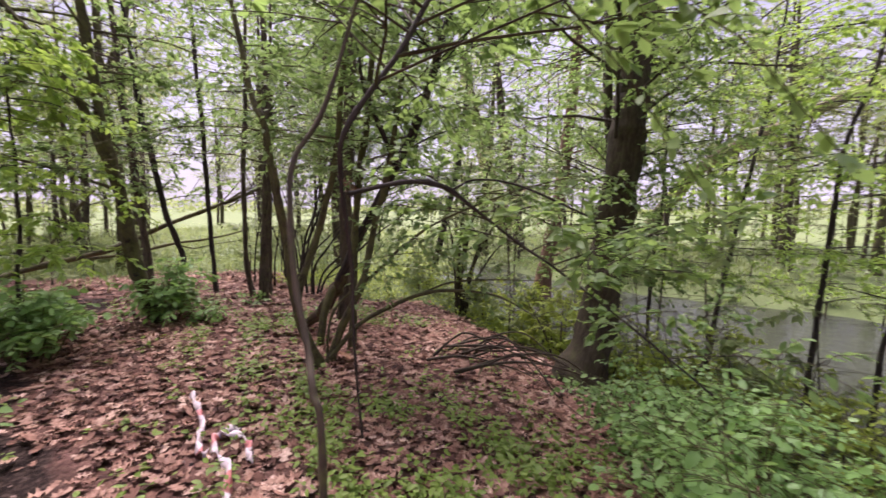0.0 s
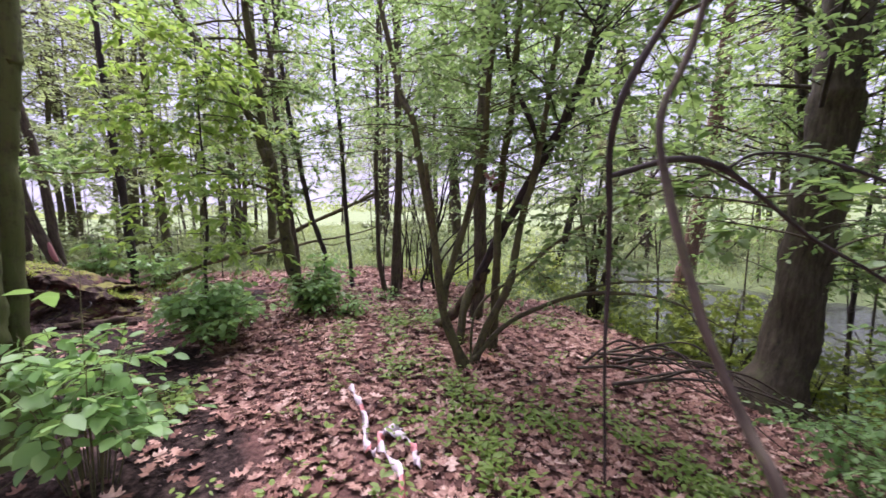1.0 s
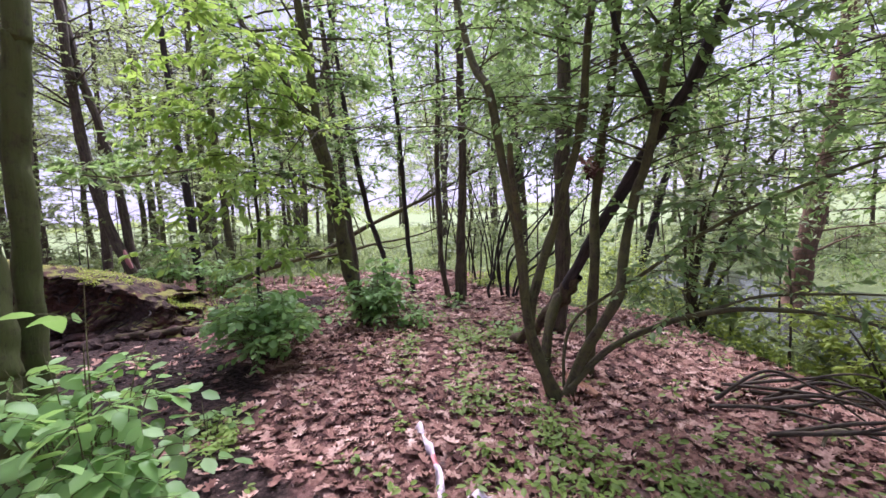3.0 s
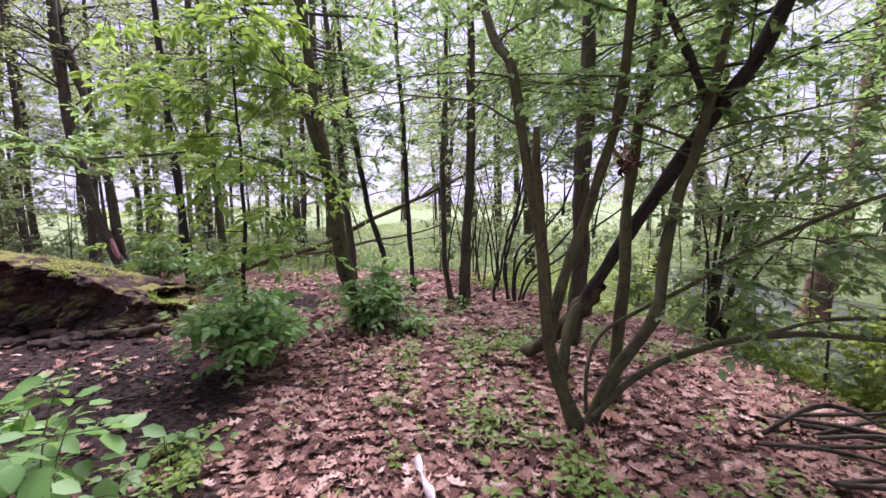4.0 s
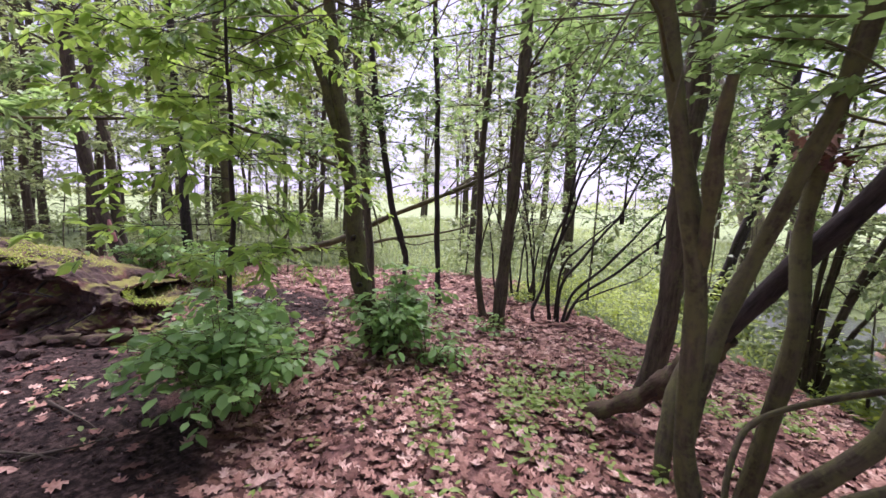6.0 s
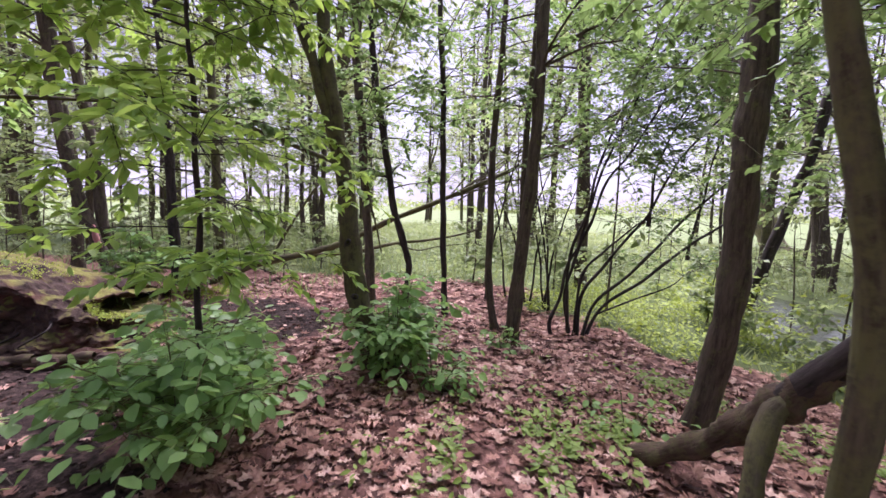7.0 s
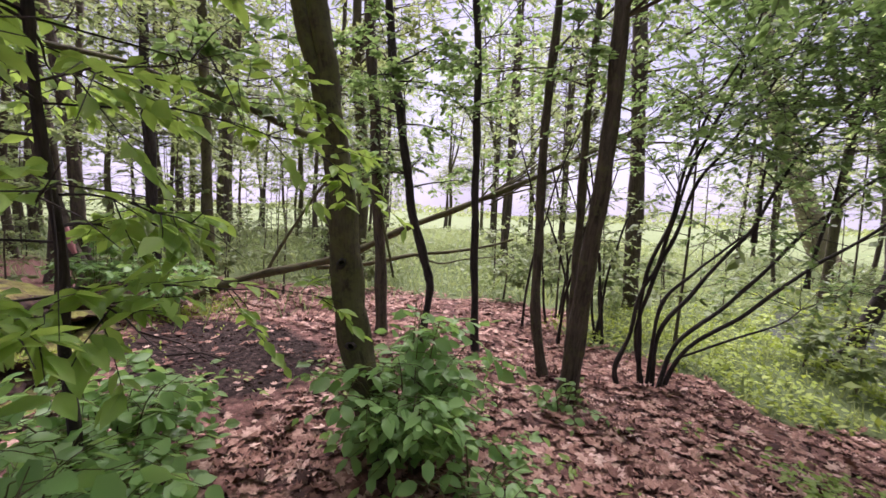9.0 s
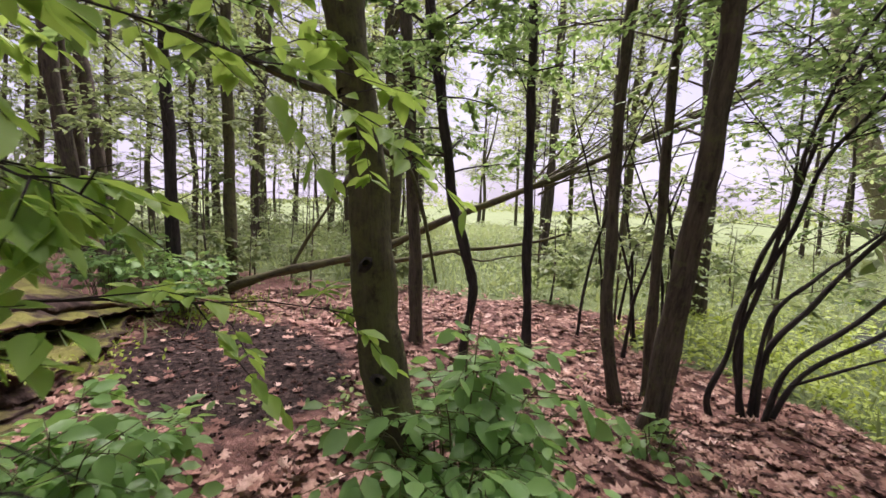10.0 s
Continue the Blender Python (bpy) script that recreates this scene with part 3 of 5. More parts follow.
def tree(name, label, stems, bark, leaf_mat, crown, seed, category="tree", group="", joined=False):
    """stems: rows of (part name, points, top, sides); crown: rows for Crown.spread on a stem's number."""
    base = stems[0][1][0]
    at = np.array([base[0], base[1], float(height(base[0], base[1]))])
    ob = thing(name, at, label, category, group)
    lines = []
    for nr, (part_name, pts, top, sides) in enumerate(stems):
        line = stem_line(pts, top, 14 if not joined else 6, nr == 0 or part_name in ("trunk", "stem"))
        lines.append(line)
        if not joined and part_name not in ("broken_stem", "dead_log"):
            line = gnarled(line, seed + nr)
        v, f = tube(line, sides, 0.16 if part_name == "dead_log" else 0.06, seed + nr)
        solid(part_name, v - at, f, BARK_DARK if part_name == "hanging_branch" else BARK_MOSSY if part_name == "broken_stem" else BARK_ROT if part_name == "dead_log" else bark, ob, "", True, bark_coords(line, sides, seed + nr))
    c = Crown(seed)
    for nr, kw in crown:
        c.spread(lines[nr], **kw)
    c.pos = [p - at for p in c.pos]
    c.wood.v = [v - at for v in c.wood.v]
    whole = Bundle()
    for line in c.limbs:
        line[:, :3] -= at
        if joined:
            whole.add(line, 4)
        else:
            v, f = tube(line, 5)
            solid("side_branch", v, f, bark, ob, "", True, bark_coords(line, 5, len(ob.children)))
    if joined and c.limbs:
        tagged(whole.make("branch_mass", bark, ob), "", "", "", "stuff")
    if c.pos:
        p = np.concatenate(c.pos) + at
        m = off_path(p) & ((p[:, 2] < 4.8) | (c.rng.random(len(p)) < 0.5))
        c.pos, c.way, c.up, c.size = ([np.concatenate(a)[m]] for a in (c.pos, c.way, c.up, c.size))
    fine = name in ("sapling", "forked_tree", "young_tree")
    c.make(ob, bark, leaf_mat, KITE if joined else FINE if fine else OVAL, KITE_F if joined else FINE_F if fine else OVAL_F, False)
    return ob


# the many-stemmed tree in the middle
CLUMP = [
    ("stem", [(-1.755, 4.07, -0.03, 0.052), (-1.81, 3.99, 0.22, 0.046), (-1.88, 3.88, 0.60, 0.040), (-1.89, 3.75, 1.27, 0.0348), (-1.98, 3.73, 1.75, 0.0318), (-2.09, 3.78, 2.30, 0.0296), (-2.30, 3.88, 2.66, 0.0281)], 5.2, 10),
    ("dead_fork", [(-1.89, 3.76, 1.30, 0.0266), (-1.87, 3.69, 1.50, 0.0222), (-1.84, 3.60, 1.76, 0.0207), (-1.82, 3.55, 1.90, 0.0163)], None, 8),
    ("fork", [(-1.885, 3.87, 0.60, 0.028), (-1.875, 3.92, 0.84, 0.034), (-1.83, 4.02, 1.10, 0.034), (-1.75, 4.06, 1.37, 0.033), (-1.66, 4.05, 1.64, 0.031), (-1.56, 4.05, 1.95, 0.029), (-1.50, 4.06, 2.46, 0.027)], 5.4, 10),
    ("stem", [(-1.725, 4.12, -0.03, 0.050), (-1.66, 4.14, 0.20, 0.042), (-1.58, 4.14, 0.41, 0.038), (-1.34, 4.08, 0.83, 0.0348), (-1.32, 4.24, 1.11, 0.0333), (-1.26, 4.34, 1.56, 0.0318), (-1.16, 4.34, 1.90, 0.0296)], 4.8, 10),
    ("branch", [(-1.74, 4.14, 0.10, 0.012), (-1.76, 4.24, 0.45, 0.013), (-1.70, 4.34, 0.62, 0.013), (-1.47, 4.33, 0.80, 0.013), (-1.12, 4.20, 1.06, 0.013), (-0.89, 4.10, 1.25, 0.012), (-0.60, 4.00, 1.44, 0.0105), (-0.2, 4.05, 1.62, 0.0090), (0.2, 4.15, 1.76, 0.0070), (0.6, 4.3, 1.86, 0.0044)], None, 7),
    ("branch", [(-1.68, 4.10, 0.12, 0.025), (-1.41, 4.22, 0.44, 0.0235), (-1.09, 4.34, 0.62, 0.021), (-0.84, 4.33, 0.74, 0.018), (-0.55, 4.32, 0.80, 0.015), (-0.1, 4.3, 0.78, 0.0100), (0.3, 4.2, 0.62, 0.0044)], None, 7),
    ("branch", [(-0.84, 4.33, 0.74, 0.012), (-0.55, 4.40, 0.86, 0.010), (-0.15, 4.45, 0.90, 0.008), (0.3, 4.5, 0.90, 0.004)], None, 6),
]
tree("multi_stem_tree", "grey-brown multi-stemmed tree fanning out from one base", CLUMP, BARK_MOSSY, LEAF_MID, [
    (0, dict(z0=1.95, z1=4.6, limbs=24, length=1.3, r=0.008, twigs=11, n=14, size=0.062)),
    (2, dict(z0=1.9, z1=4.8, limbs=26, length=1.4, r=0.008, twigs=11, n=14, size=0.06)),
    (3, dict(z0=1.6, z1=4.2, limbs=26, length=1.5, r=0.008, twigs=11, n=14, size=0.06)),
    (4, dict(z0=1.0, z1=1.86, limbs=20, length=0.95, r=0.006, twigs=9, n=12, size=0.056, rise=0.1)),
], 21)

tree("leaning_tree", "dark wet-barked tree leaning out of the clump", [
    ("trunk", [(-2.24, 4.92, 0.34, 0.04), (-2.02, 4.85, 0.62, 0.0484), (-1.58, 4.65, 1.33, 0.0484), (-1.30, 4.60, 1.77, 0.0468), (-1.03, 4.42, 2.12, 0.0437), (-0.84, 4.36, 2.42, 0.0421)], 4.6, 10),
    ("dead_log", [(-2.98, 5.06, -0.03, 0.035), (-2.66, 5.0, 0.06, 0.052), (-2.40, 4.95, 0.22, 0.058), (-2.2, 4.91, 0.40, 0.062), (-2.02, 4.85, 0.62, 0.078), (-1.93, 4.82, 0.74, 0.068), (-1.84, 4.78, 0.86, 0.05)], None, 16),
    ("broken_stem", [(-2.06, 4.55, -0.1, 0.046), (-2.06, 4.58, 0.15, 0.044), (-2.06, 4.66, 0.40, 0.045), (-2.03, 4.76, 0.60, 0.052), (-1.98, 4.80, 0.70, 0.03)], None, 10),
    ("branch", [(-1.12, 4.46, 2.02, 0.0273), (-1.22, 4.4, 2.28, 0.0234), (-1.38, 4.3, 2.7, 0.0187), (-1.4, 4.2, 3.3, 0.0094)], None, 7),
], BARK_DARK, LEAF_MID, [(0, dict(z0=2.0, z1=4.4, limbs=34, length=1.6, r=0.009, twigs=13, n=18, size=0.066))], 22)

tree("slim_tree", "upright grey-brown tree among the clump stems", [
    ("trunk", [(-1.70, 4.6, 0.0, 0.0446), (-1.66, 4.55, 0.40, 0.0425), (-1.59, 4.46, 1.00, 0.0389), (-1.60, 4.56, 1.47, 0.0374), (-1.54, 4.54, 2.00, 0.0346), (-1.47, 4.57, 2.48, 0.0331)], 5.6, 10),
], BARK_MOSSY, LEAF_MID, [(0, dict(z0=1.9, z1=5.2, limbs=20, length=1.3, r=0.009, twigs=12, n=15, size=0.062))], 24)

tree("smooth_tree", "smooth brown leaning tree beside the pond slope", [
    ("trunk", [(-2.43, 5.76, -0.12, 0.092), (-2.31, 5.68, 0.60, 0.086), (-2.26, 5.63, 1.13, 0.082), (-2.26, 5.61, 1.60, 0.081), (-2.26, 5.64, 2.07, 0.081), (-2.26, 5.72, 2.56, 0.082)], 7.5, 12),
], BARK_GREY, LEAF_MID, [(0, dict(z0=2.3, z1=6.0, limbs=28, length=1.8, r=0.012, twigs=13, n=15, size=0.066))], 25)

forked = tree("forked_tree", "grey-barked forked tree with ivy and shrub at its foot", [
    ("trunk", [(-4.57, 4.80, 0.00, 0.092), (-4.66, 4.76, 0.40, 0.090), (-4.77, 4.72, 0.76, 0.092), (-4.82, 4.70, 1.10, 0.086), (-4.85, 4.67, 1.49, 0.074), (-4.89, 4.64, 1.84, 0.063), (-4.93, 4.61, 2.20, 0.058), (-4.98, 4.58, 2.55, 0.056), (-5.03, 4.54, 3.20, 0.053), (-5.08, 4.50, 3.90, 0.050)], 8.0, 14),
    ("fork", [(-4.90, 4.62, 1.82, 0.050), (-4.96, 4.58, 2.14, 0.046), (-5.03, 4.51, 2.48, 0.044), (-5.12, 4.45, 2.80, 0.042), (-5.24, 4.36, 3.12, 0.040), (-5.48, 4.22, 3.58, 0.036), (-5.78, 4.08, 4.05, 0.032)], 7.0, 10),
    ("branch", [(-4.90, 4.62, 1.80, 0.022), (-5.31, 4.60, 1.92, 0.020), (-5.48, 4.44, 2.02, 0.019), (-5.65, 4.27, 2.10, 0.017), (-5.82, 4.11, 2.17, 0.016), (-6.00, 3.94, 2.25, 0.014), (-5.55, 3.45, 2.12, 0.012), (-5.30, 3.00, 2.02, 0.011), (-5.45, 2.60, 1.97, 0.009), (-5.79, 2.50, 2.00, 0.008), (-6.16, 2.21, 2.08, 0.006)], None, 7),
    ("branch", [(-4.99, 4.80, 1.65, 0.014), (-4.93, 4.87, 1.59, 0.012), (-4.88, 4.92, 1.53, 0.010), (-4.83, 4.97, 1.31, 0.008), (-4.79, 5.01, 1.05, 0.006)], None, 6),
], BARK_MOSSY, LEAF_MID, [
    (0, dict(z0=2.5, z1=6.0, limbs=20, length=1.7, r=0.02, twigs=12, n=15, size=0.08)),
    (1, dict(z0=2.5, z1=6.0, limbs=16, length=1.7, r=0.02, twigs=12, n=15, size=0.08)),
    (2, dict(z0=2.0, z1=2.2, limbs=16, length=0.8, r=0.007, twigs=8, n=10, size=0.09)),
], 26)

for nr, (x, y, z) in enumerate([(-4.83, 4.60, 1.62), (-4.78, 4.63, 1.16), (-4.72, 4.66, 0.72)]):
    line = np.array([(x, y, z, 0.03), (x + 0.03, y - 0.02, z + 0.01, 0.026), (x + 0.045, y - 0.03, z + 0.015, 0.014)])
    v, f = tube(line, 8, 0.2, nr)
    solid("knot", v - np.array(forked.location), f, BARK_DARK, forked, "", True, bark_coords(line, 8, nr))

tree("thin_tree", "very thin straight dark tree stem", [
    ("trunk", [(-5.36, 6.66, -0.05, 0.040), (-5.47, 6.72, 0.70, 0.039), (-5.53, 6.75, 1.38, 0.039), (-5.58, 6.79, 2.03, 0.038), (-5.64, 6.82, 2.67, 0.038), (-5.70, 6.86, 3.30, 0.037), (-5.85, 6.95, 4.20, 0.036)], 7, 8),
], BARK_DARK, LEAF_MID, [(0, dict(z0=1.7, z1=6.5, limbs=26, length=1.0, r=0.009, twigs=9, n=12, size=0.075))], 27)

PAIR = "pair of trees"
tree("slim_tree", "slim straight grey tree of a close pair", [
    ("trunk", [(-4.61, 6.68, -0.05, 0.046), (-4.73, 6.69, 0.57, 0.044), (-4.77, 6.73, 1.17, 0.042), (-4.82, 6.78, 1.76, 0.041), (-4.84, 6.84, 2.36, 0.040), (-4.85, 6.92, 2.96, 0.039)], 7.5, 8),
], BARK_GREY, LEAF_MID, [(0, dict(z0=2.6, z1=7, limbs=18, length=1.4, r=0.013, twigs=11, n=14, size=0.075))], 28, "tree", PAIR)
tree("brown_tree", "brown tree leaning slightly, larger of a close pair", [
    ("trunk", [(-4.34, 6.57, -0.08, 0.085), (-4.27, 6.55, 0.60, 0.075), (-4.21, 6.53, 1.20, 0.068), (-4.16, 6.52, 1.70, 0.063), (-4.13, 6.52, 2.20, 0.061), (-4.11, 6.53, 2.70, 0.060), (-4.12, 6.55, 3.60, 0.055)], 8.5, 12),
], BARK_GREY, LEAF_MID, [(0, dict(z0=2.8, z1=8, limbs=22, length=1.6, r=0.018, twigs=12, n=14, size=0.075))], 29, "tree", PAIR)
tree("slim_tree", "slim grey tree standing behind the pair", [
    ("trunk", [(-4.52, 6.98, -0.05, 0.042), (-4.57, 7.11, 0.69, 0.040), (-4.60, 7.17, 1.29, 0.039), (-4.63, 7.23, 1.88, 0.038), (-4.65, 7.30, 2.47, 0.037), (-4.66, 7.37, 3.06, 0.036)], 7.5, 8),
], BARK_GREY, LEAF_MID, [(0, dict(z0=2.2, z1=7, limbs=20, length=1.4, r=0.012, twigs=11, n=14, size=0.075))], 30)

tree("crooked_tree", "thin dark tree with a crook near its foot", [
    ("trunk", [(-5.90, 6.43, 0.00, 0.036), (-5.88, 6.43, 0.25, 0.036), (-5.87, 6.49, 0.63, 0.042), (-5.90, 6.49, 0.78, 0.046), (-5.98, 6.44, 1.03, 0.047), (-6.10, 6.39, 1.48, 0.046), (-6.18, 6.37, 1.98, 0.046), (-6.28, 6.35, 2.47, 0.046), (-6.38, 6.32, 2.97, 0.045), (-6.42, 6.31, 3.22, 0.044)], 8, 9),
], BARK_DARK, LEAF_MID, [(0, dict(z0=1.6, z1=7.2, limbs=34, length=1.1, r=0.012, twigs=10, n=12, size=0.08))], 31)
tree("straight_tree", "pale brown straight tree", [
    ("trunk", [(-6.35, 6.25, -0.05, 0.068), (-6.41, 6.27, 0.58, 0.064), (-6.53, 6.29, 1.50, 0.060), (-6.64, 6.30, 2.42, 0.058), (-6.77, 6.31, 3.33, 0.057)], 10, 9),
], BARK_GREY, LEAF_FRESH, [(0, dict(z0=3.2, z1=9, limbs=24, length=2.0, r=0.02, twigs=11, n=13, size=0.09))], 32)
tree("straight_tree", "grey-brown straight tree at the meadow edge", [
    ("trunk", [(-5.21, 10.90, -0.2, 0.135), (-5.28, 10.87, 2.53, 0.123), (-5.45, 10.82, 5.52, 0.111)], 11, 10),
], BARK_GREY, LEAF_FRESH, [(0, dict(z0=2.4, z1=10, limbs=30, length=2.2, r=0.025, twigs=11, n=13, size=0.10))], 33)
tree("sapling", "thin dark sapling with broad fresh leaves", [
    ("trunk", [(-4.90, 3.55, 0.0, 0.022), (-4.91, 3.55, 0.73, 0.021), (-4.77, 3.53, 1.32, 0.018), (-4.68, 3.47, 1.80, 0.015), (-4.62, 3.44, 2.12, 0.013)], 3.4, 7),
], BARK_DARK, LEAF_BRIGHT, [(0, dict(z0=1.1, z1=3.3, limbs=44, length=1.05, r=0.006, twigs=9, n=10, size=0.094, rise=0.1))], 34)

TRIO = "tall trees by the earth bank"
tree("mossy_tree", "stout green-stained tree trunk beside the bare soil", [
    ("trunk", [(-3.60, 1.40, -0.02, 0.125), (-3.59, 1.41, 0.71, 0.112), (-3.58, 1.42, 0.88, 0.108), (-3.59, 1.41, 1.14, 0.105), (-3.59, 1.41, 1.47, 0.102), (-3.60, 1.40, 1.78, 0.098), (-3.60, 1.40, 2.08, 0.095), (-3.60, 1.40, 2.38, 0.092), (-3.59, 1.41, 2.67, 0.090)], 8, 14),
], BARK_GREEN, LEAF_MID, [(0, dict(z0=2.6, z1=7.5, limbs=18, length=1.8, r=0.02, twigs=9, n=10, size=0.07))], 35, "tree", TRIO)
tree("mossy_tree", "slimmer green-grey tree trunk beside the bare soil", [
    ("trunk", [(-3.73, 1.57, -0.02, 0.075), (-3.71, 1.59, 0.62, 0.064), (-3.70, 1.59, 0.89, 0.062), (-3.69, 1.60, 1.23, 0.060), (-3.67, 1.62, 1.55, 0.060), (-3.67, 1.61, 1.87, 0.060), (-3.64, 1.64, 2.17, 0.060), (-3.60, 1.67, 2.47, 0.060), (-3.58, 1.69, 2.76, 0.060)], 8, 12),
], BARK_GREEN, LEAF_MID, [(0, dict(z0=2.7, z1=7.5, limbs=16, length=1.7, r=0.018, twigs=9, n=10, size=0.07))], 36, "tree", TRIO)
marked = tree("leaning_tree", "leaning grey tree with red paint and pale torn bark", [
    ("trunk", [(-11.10, 4.41, 0.00, 0.120), (-11.12, 4.41, 0.17, 0.115), (-11.30, 4.27, 0.63, 0.105), (-11.52, 4.10, 1.43, 0.100), (-11.74, 3.93, 2.64, 0.098), (-11.84, 3.86, 3.83, 0.095), (-11.87, 3.83, 5.18, 0.090)], 11, 10),
], BARK_GREY, LEAF_FRESH, [(0, dict(z0=3.5, z1=10, limbs=16, length=2.4, r=0.025, twigs=8, n=9, size=0.09))], 37, "tree", TRIO)
tree("leaning_tree", "leaning grey tree close beside the paint-marked tree", [
    ("trunk", [(-11.25, 4.52, 0.00, 0.100), (-11.27, 4.52, 0.12, 0.095), (-11.42, 4.41, 0.73, 0.090), (-11.54, 4.31, 2.45, 0.085), (-11.76, 4.14, 3.88, 0.080), (-11.98, 3.97, 5.16, 0.078)], 11, 10),
], BARK_GREY, LEAF_FRESH, [(0, dict(z0=3.5, z1=10, limbs=16, length=2.4, r=0.025, twigs=8, n=9, size=0.09))], 57, "tree", TRIO)
v, f = tube(smooth_line([(-0.04, -0.13, 0.56, 0.03), (-0.09, -0.17, 0.70, 0.05), (-0.13, -0.19, 0.86, 0.04), (-0.15, -0.20, 0.96, 0.02)], 4), 7)
solid("paint_mark", v, f, RED_MARK, marked, "faded red paint mark")
tree("straight_tree", "grey straight tree growing beside the path", [
    ("trunk", [(-9.30, 5.52, -0.05, 0.082), (-9.52, 5.57, 1.21, 0.076), (-9.69, 5.60, 2.52, 0.072), (-9.85, 5.62, 4.00, 0.066)], 9, 9),
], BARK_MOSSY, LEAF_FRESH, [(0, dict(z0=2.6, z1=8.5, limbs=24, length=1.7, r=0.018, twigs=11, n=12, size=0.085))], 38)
tree("straight_tree", "dark grey straight tree with leafy shoots at its foot", [
    ("trunk", [(-9.44, 4.88, -0.05, 0.080), (-9.62, 4.91, 1.56, 0.073), (-9.85, 4.91, 3.11, 0.066)], 9, 9),
], BARK_DARK, LEAF_FRESH, [(0, dict(z0=0.3, z1=8.5, limbs=40, length=1.3, r=0.012, twigs=10, n=12, size=0.09))], 39)

tree("oak", "big dark-barked oak with a flared foot at the pond edge", [
    ("trunk", [(0.70, 5.20, -0.75, 0.400), (0.76, 5.28, -0.35, 0.300), (0.92, 5.52, 0.10, 0.225), (1.02, 5.65, 0.76, 0.208), (1.13, 5.78, 1.42, 0.206), (1.22, 5.91, 2.09, 0.205), (1.28, 6.03, 2.76, 0.200), (1.35, 6.14, 3.43, 0.200)], 11, 18),
    ("limb", [(1.00, 5.75, 0.95, 0.070), (1.15, 6.30, 1.60, 0.065), (1.12, 6.50, 2.60, 0.060), (1.08, 6.70, 4.20, 0.050)], 7, 9),
    ("hanging_branch", [(1.10, 5.74, 2.4, 0.0204), (0.9, 4.4, 3.1, 0.0177), (0.45, 2.8, 3.0, 0.0150), (0.08, 2.0, 2.45, 0.0100), (-0.09, 1.72, 2.02, 0.0088), (-0.19, 1.60, 1.80, 0.0080), (-0.225, 1.62, 1.68, 0.0075), (-0.23, 1.66, 1.53, 0.0068), (-0.235, 1.70, 1.36, 0.0060), (-0.24, 1.71, 1.20, 0.0050), (-0.24, 1.73, 1.0, 0.0040), (-0.24, 1.76, 0.8, 0.0024)], None, 8),
    ("hanging_branch", [(-0.235, 1.68, 1.62, 0.0075), (-0.10, 1.85, 1.665, 0.0088), (0.0, 1.95, 1.65, 0.0095), (0.09, 2.0, 1.58, 0.0061), (0.24, 2.12, 1.45, 0.0054), (0.40, 2.15, 1.34, 0.0048), (0.70, 2.25, 1.10, 0.0034), (1.0, 2.3, 0.85, 0.0020)], None, 6),
    ("hanging_branch", [(0.02, 1.96, 1.64, 0.0048), (0.10, 2.02, 1.68, 0.0041), (0.25, 2.1, 1.66, 0.0034), (0.5, 2.2, 1.55, 0.0020)], None, 5),
], BARK_OAK, LEAF_OAK, [
    (0, dict(z0=2.4, z1=6.5, limbs=34, length=3.0, r=0.024, twigs=15, n=18, size=0.066, lean=(-0.25, -0.15, 0))),
    (1, dict(z0=1.7, z1=4.5, limbs=26, length=1.8, r=0.014, twigs=15, n=19, size=0.062)),
    (0, dict(z0=0.7, z1=2.6, limbs=26, length=1.7, r=0.010, twigs=15, n=18, size=0.060, lean=(0.5, 0.3, 0))),
    (2, dict(z0=1.9, z1=3.15, limbs=40, length=1.1, r=0.006, twigs=10, n=16, size=0.055, lean=(0.5, 0.3, 0))),
    (3, dict(z0=0.9, z1=1.62, limbs=14, length=0.6, r=0.004, twigs=8, n=12, size=0.05, lean=(0.2, 0.3, 0))),
], 40)

tree("young_tree", "thin bowed grey sapling close to the path", [
    ("stem", [(0.03, 1.02, 0.05, 0.0064), (0.02, 1.06, 0.6, 0.0060), (0.01, 1.09, 1.18, 0.0056), (-0.01, 1.10, 1.28, 0.0056), (-0.033, 1.128, 1.325, 0.0056), (-0.055, 1.148, 1.375, 0.0056), (-0.078, 1.165, 1.435, 0.0056), (-0.112, 1.205, 1.57, 0.0054), (-0.122, 1.24, 1.67, 0.0052), (-0.08, 1.30, 1.80, 0.0048)], 2.6, 8),
], BARK_GREY, LEAF_MID, [(0, dict(z0=2.2, z1=2.6, limbs=5, length=0.6, r=0.004, twigs=5, n=8, size=0.06))], 41)
g = np.random.default_rng(13)
n = 26
p = np.array([-1.62, 4.42, 1.80]) + g.normal(0, 0.045, (n, 3))
withered = thing("withered_spray", (-1.60, 4.48, 1.80), "withered brown leaves hanging on a stem", "dead leaves")
v, f = tube(np.array([(0.0, 0.06, -0.02, 0.004), (-0.01, -0.02, 0.03, 0.003), (-0.03, -0.08, 0.0, 0.002)]), 4)
solid("twig", v, f, BARK_DARK, withered, "", True)
tagged(leaves("dead_foliage", p - np.array(withered.location), g.normal(0, 1, (n, 3)) + (0, 0, -0.8), g.normal(0, 1, (n, 3)), g.uniform(0.05, 0.09, n), LOBED, LOBED_F, LITTER, withered, "", g.normal(0.5, 0.8, n)), "", "", "", "stuff")

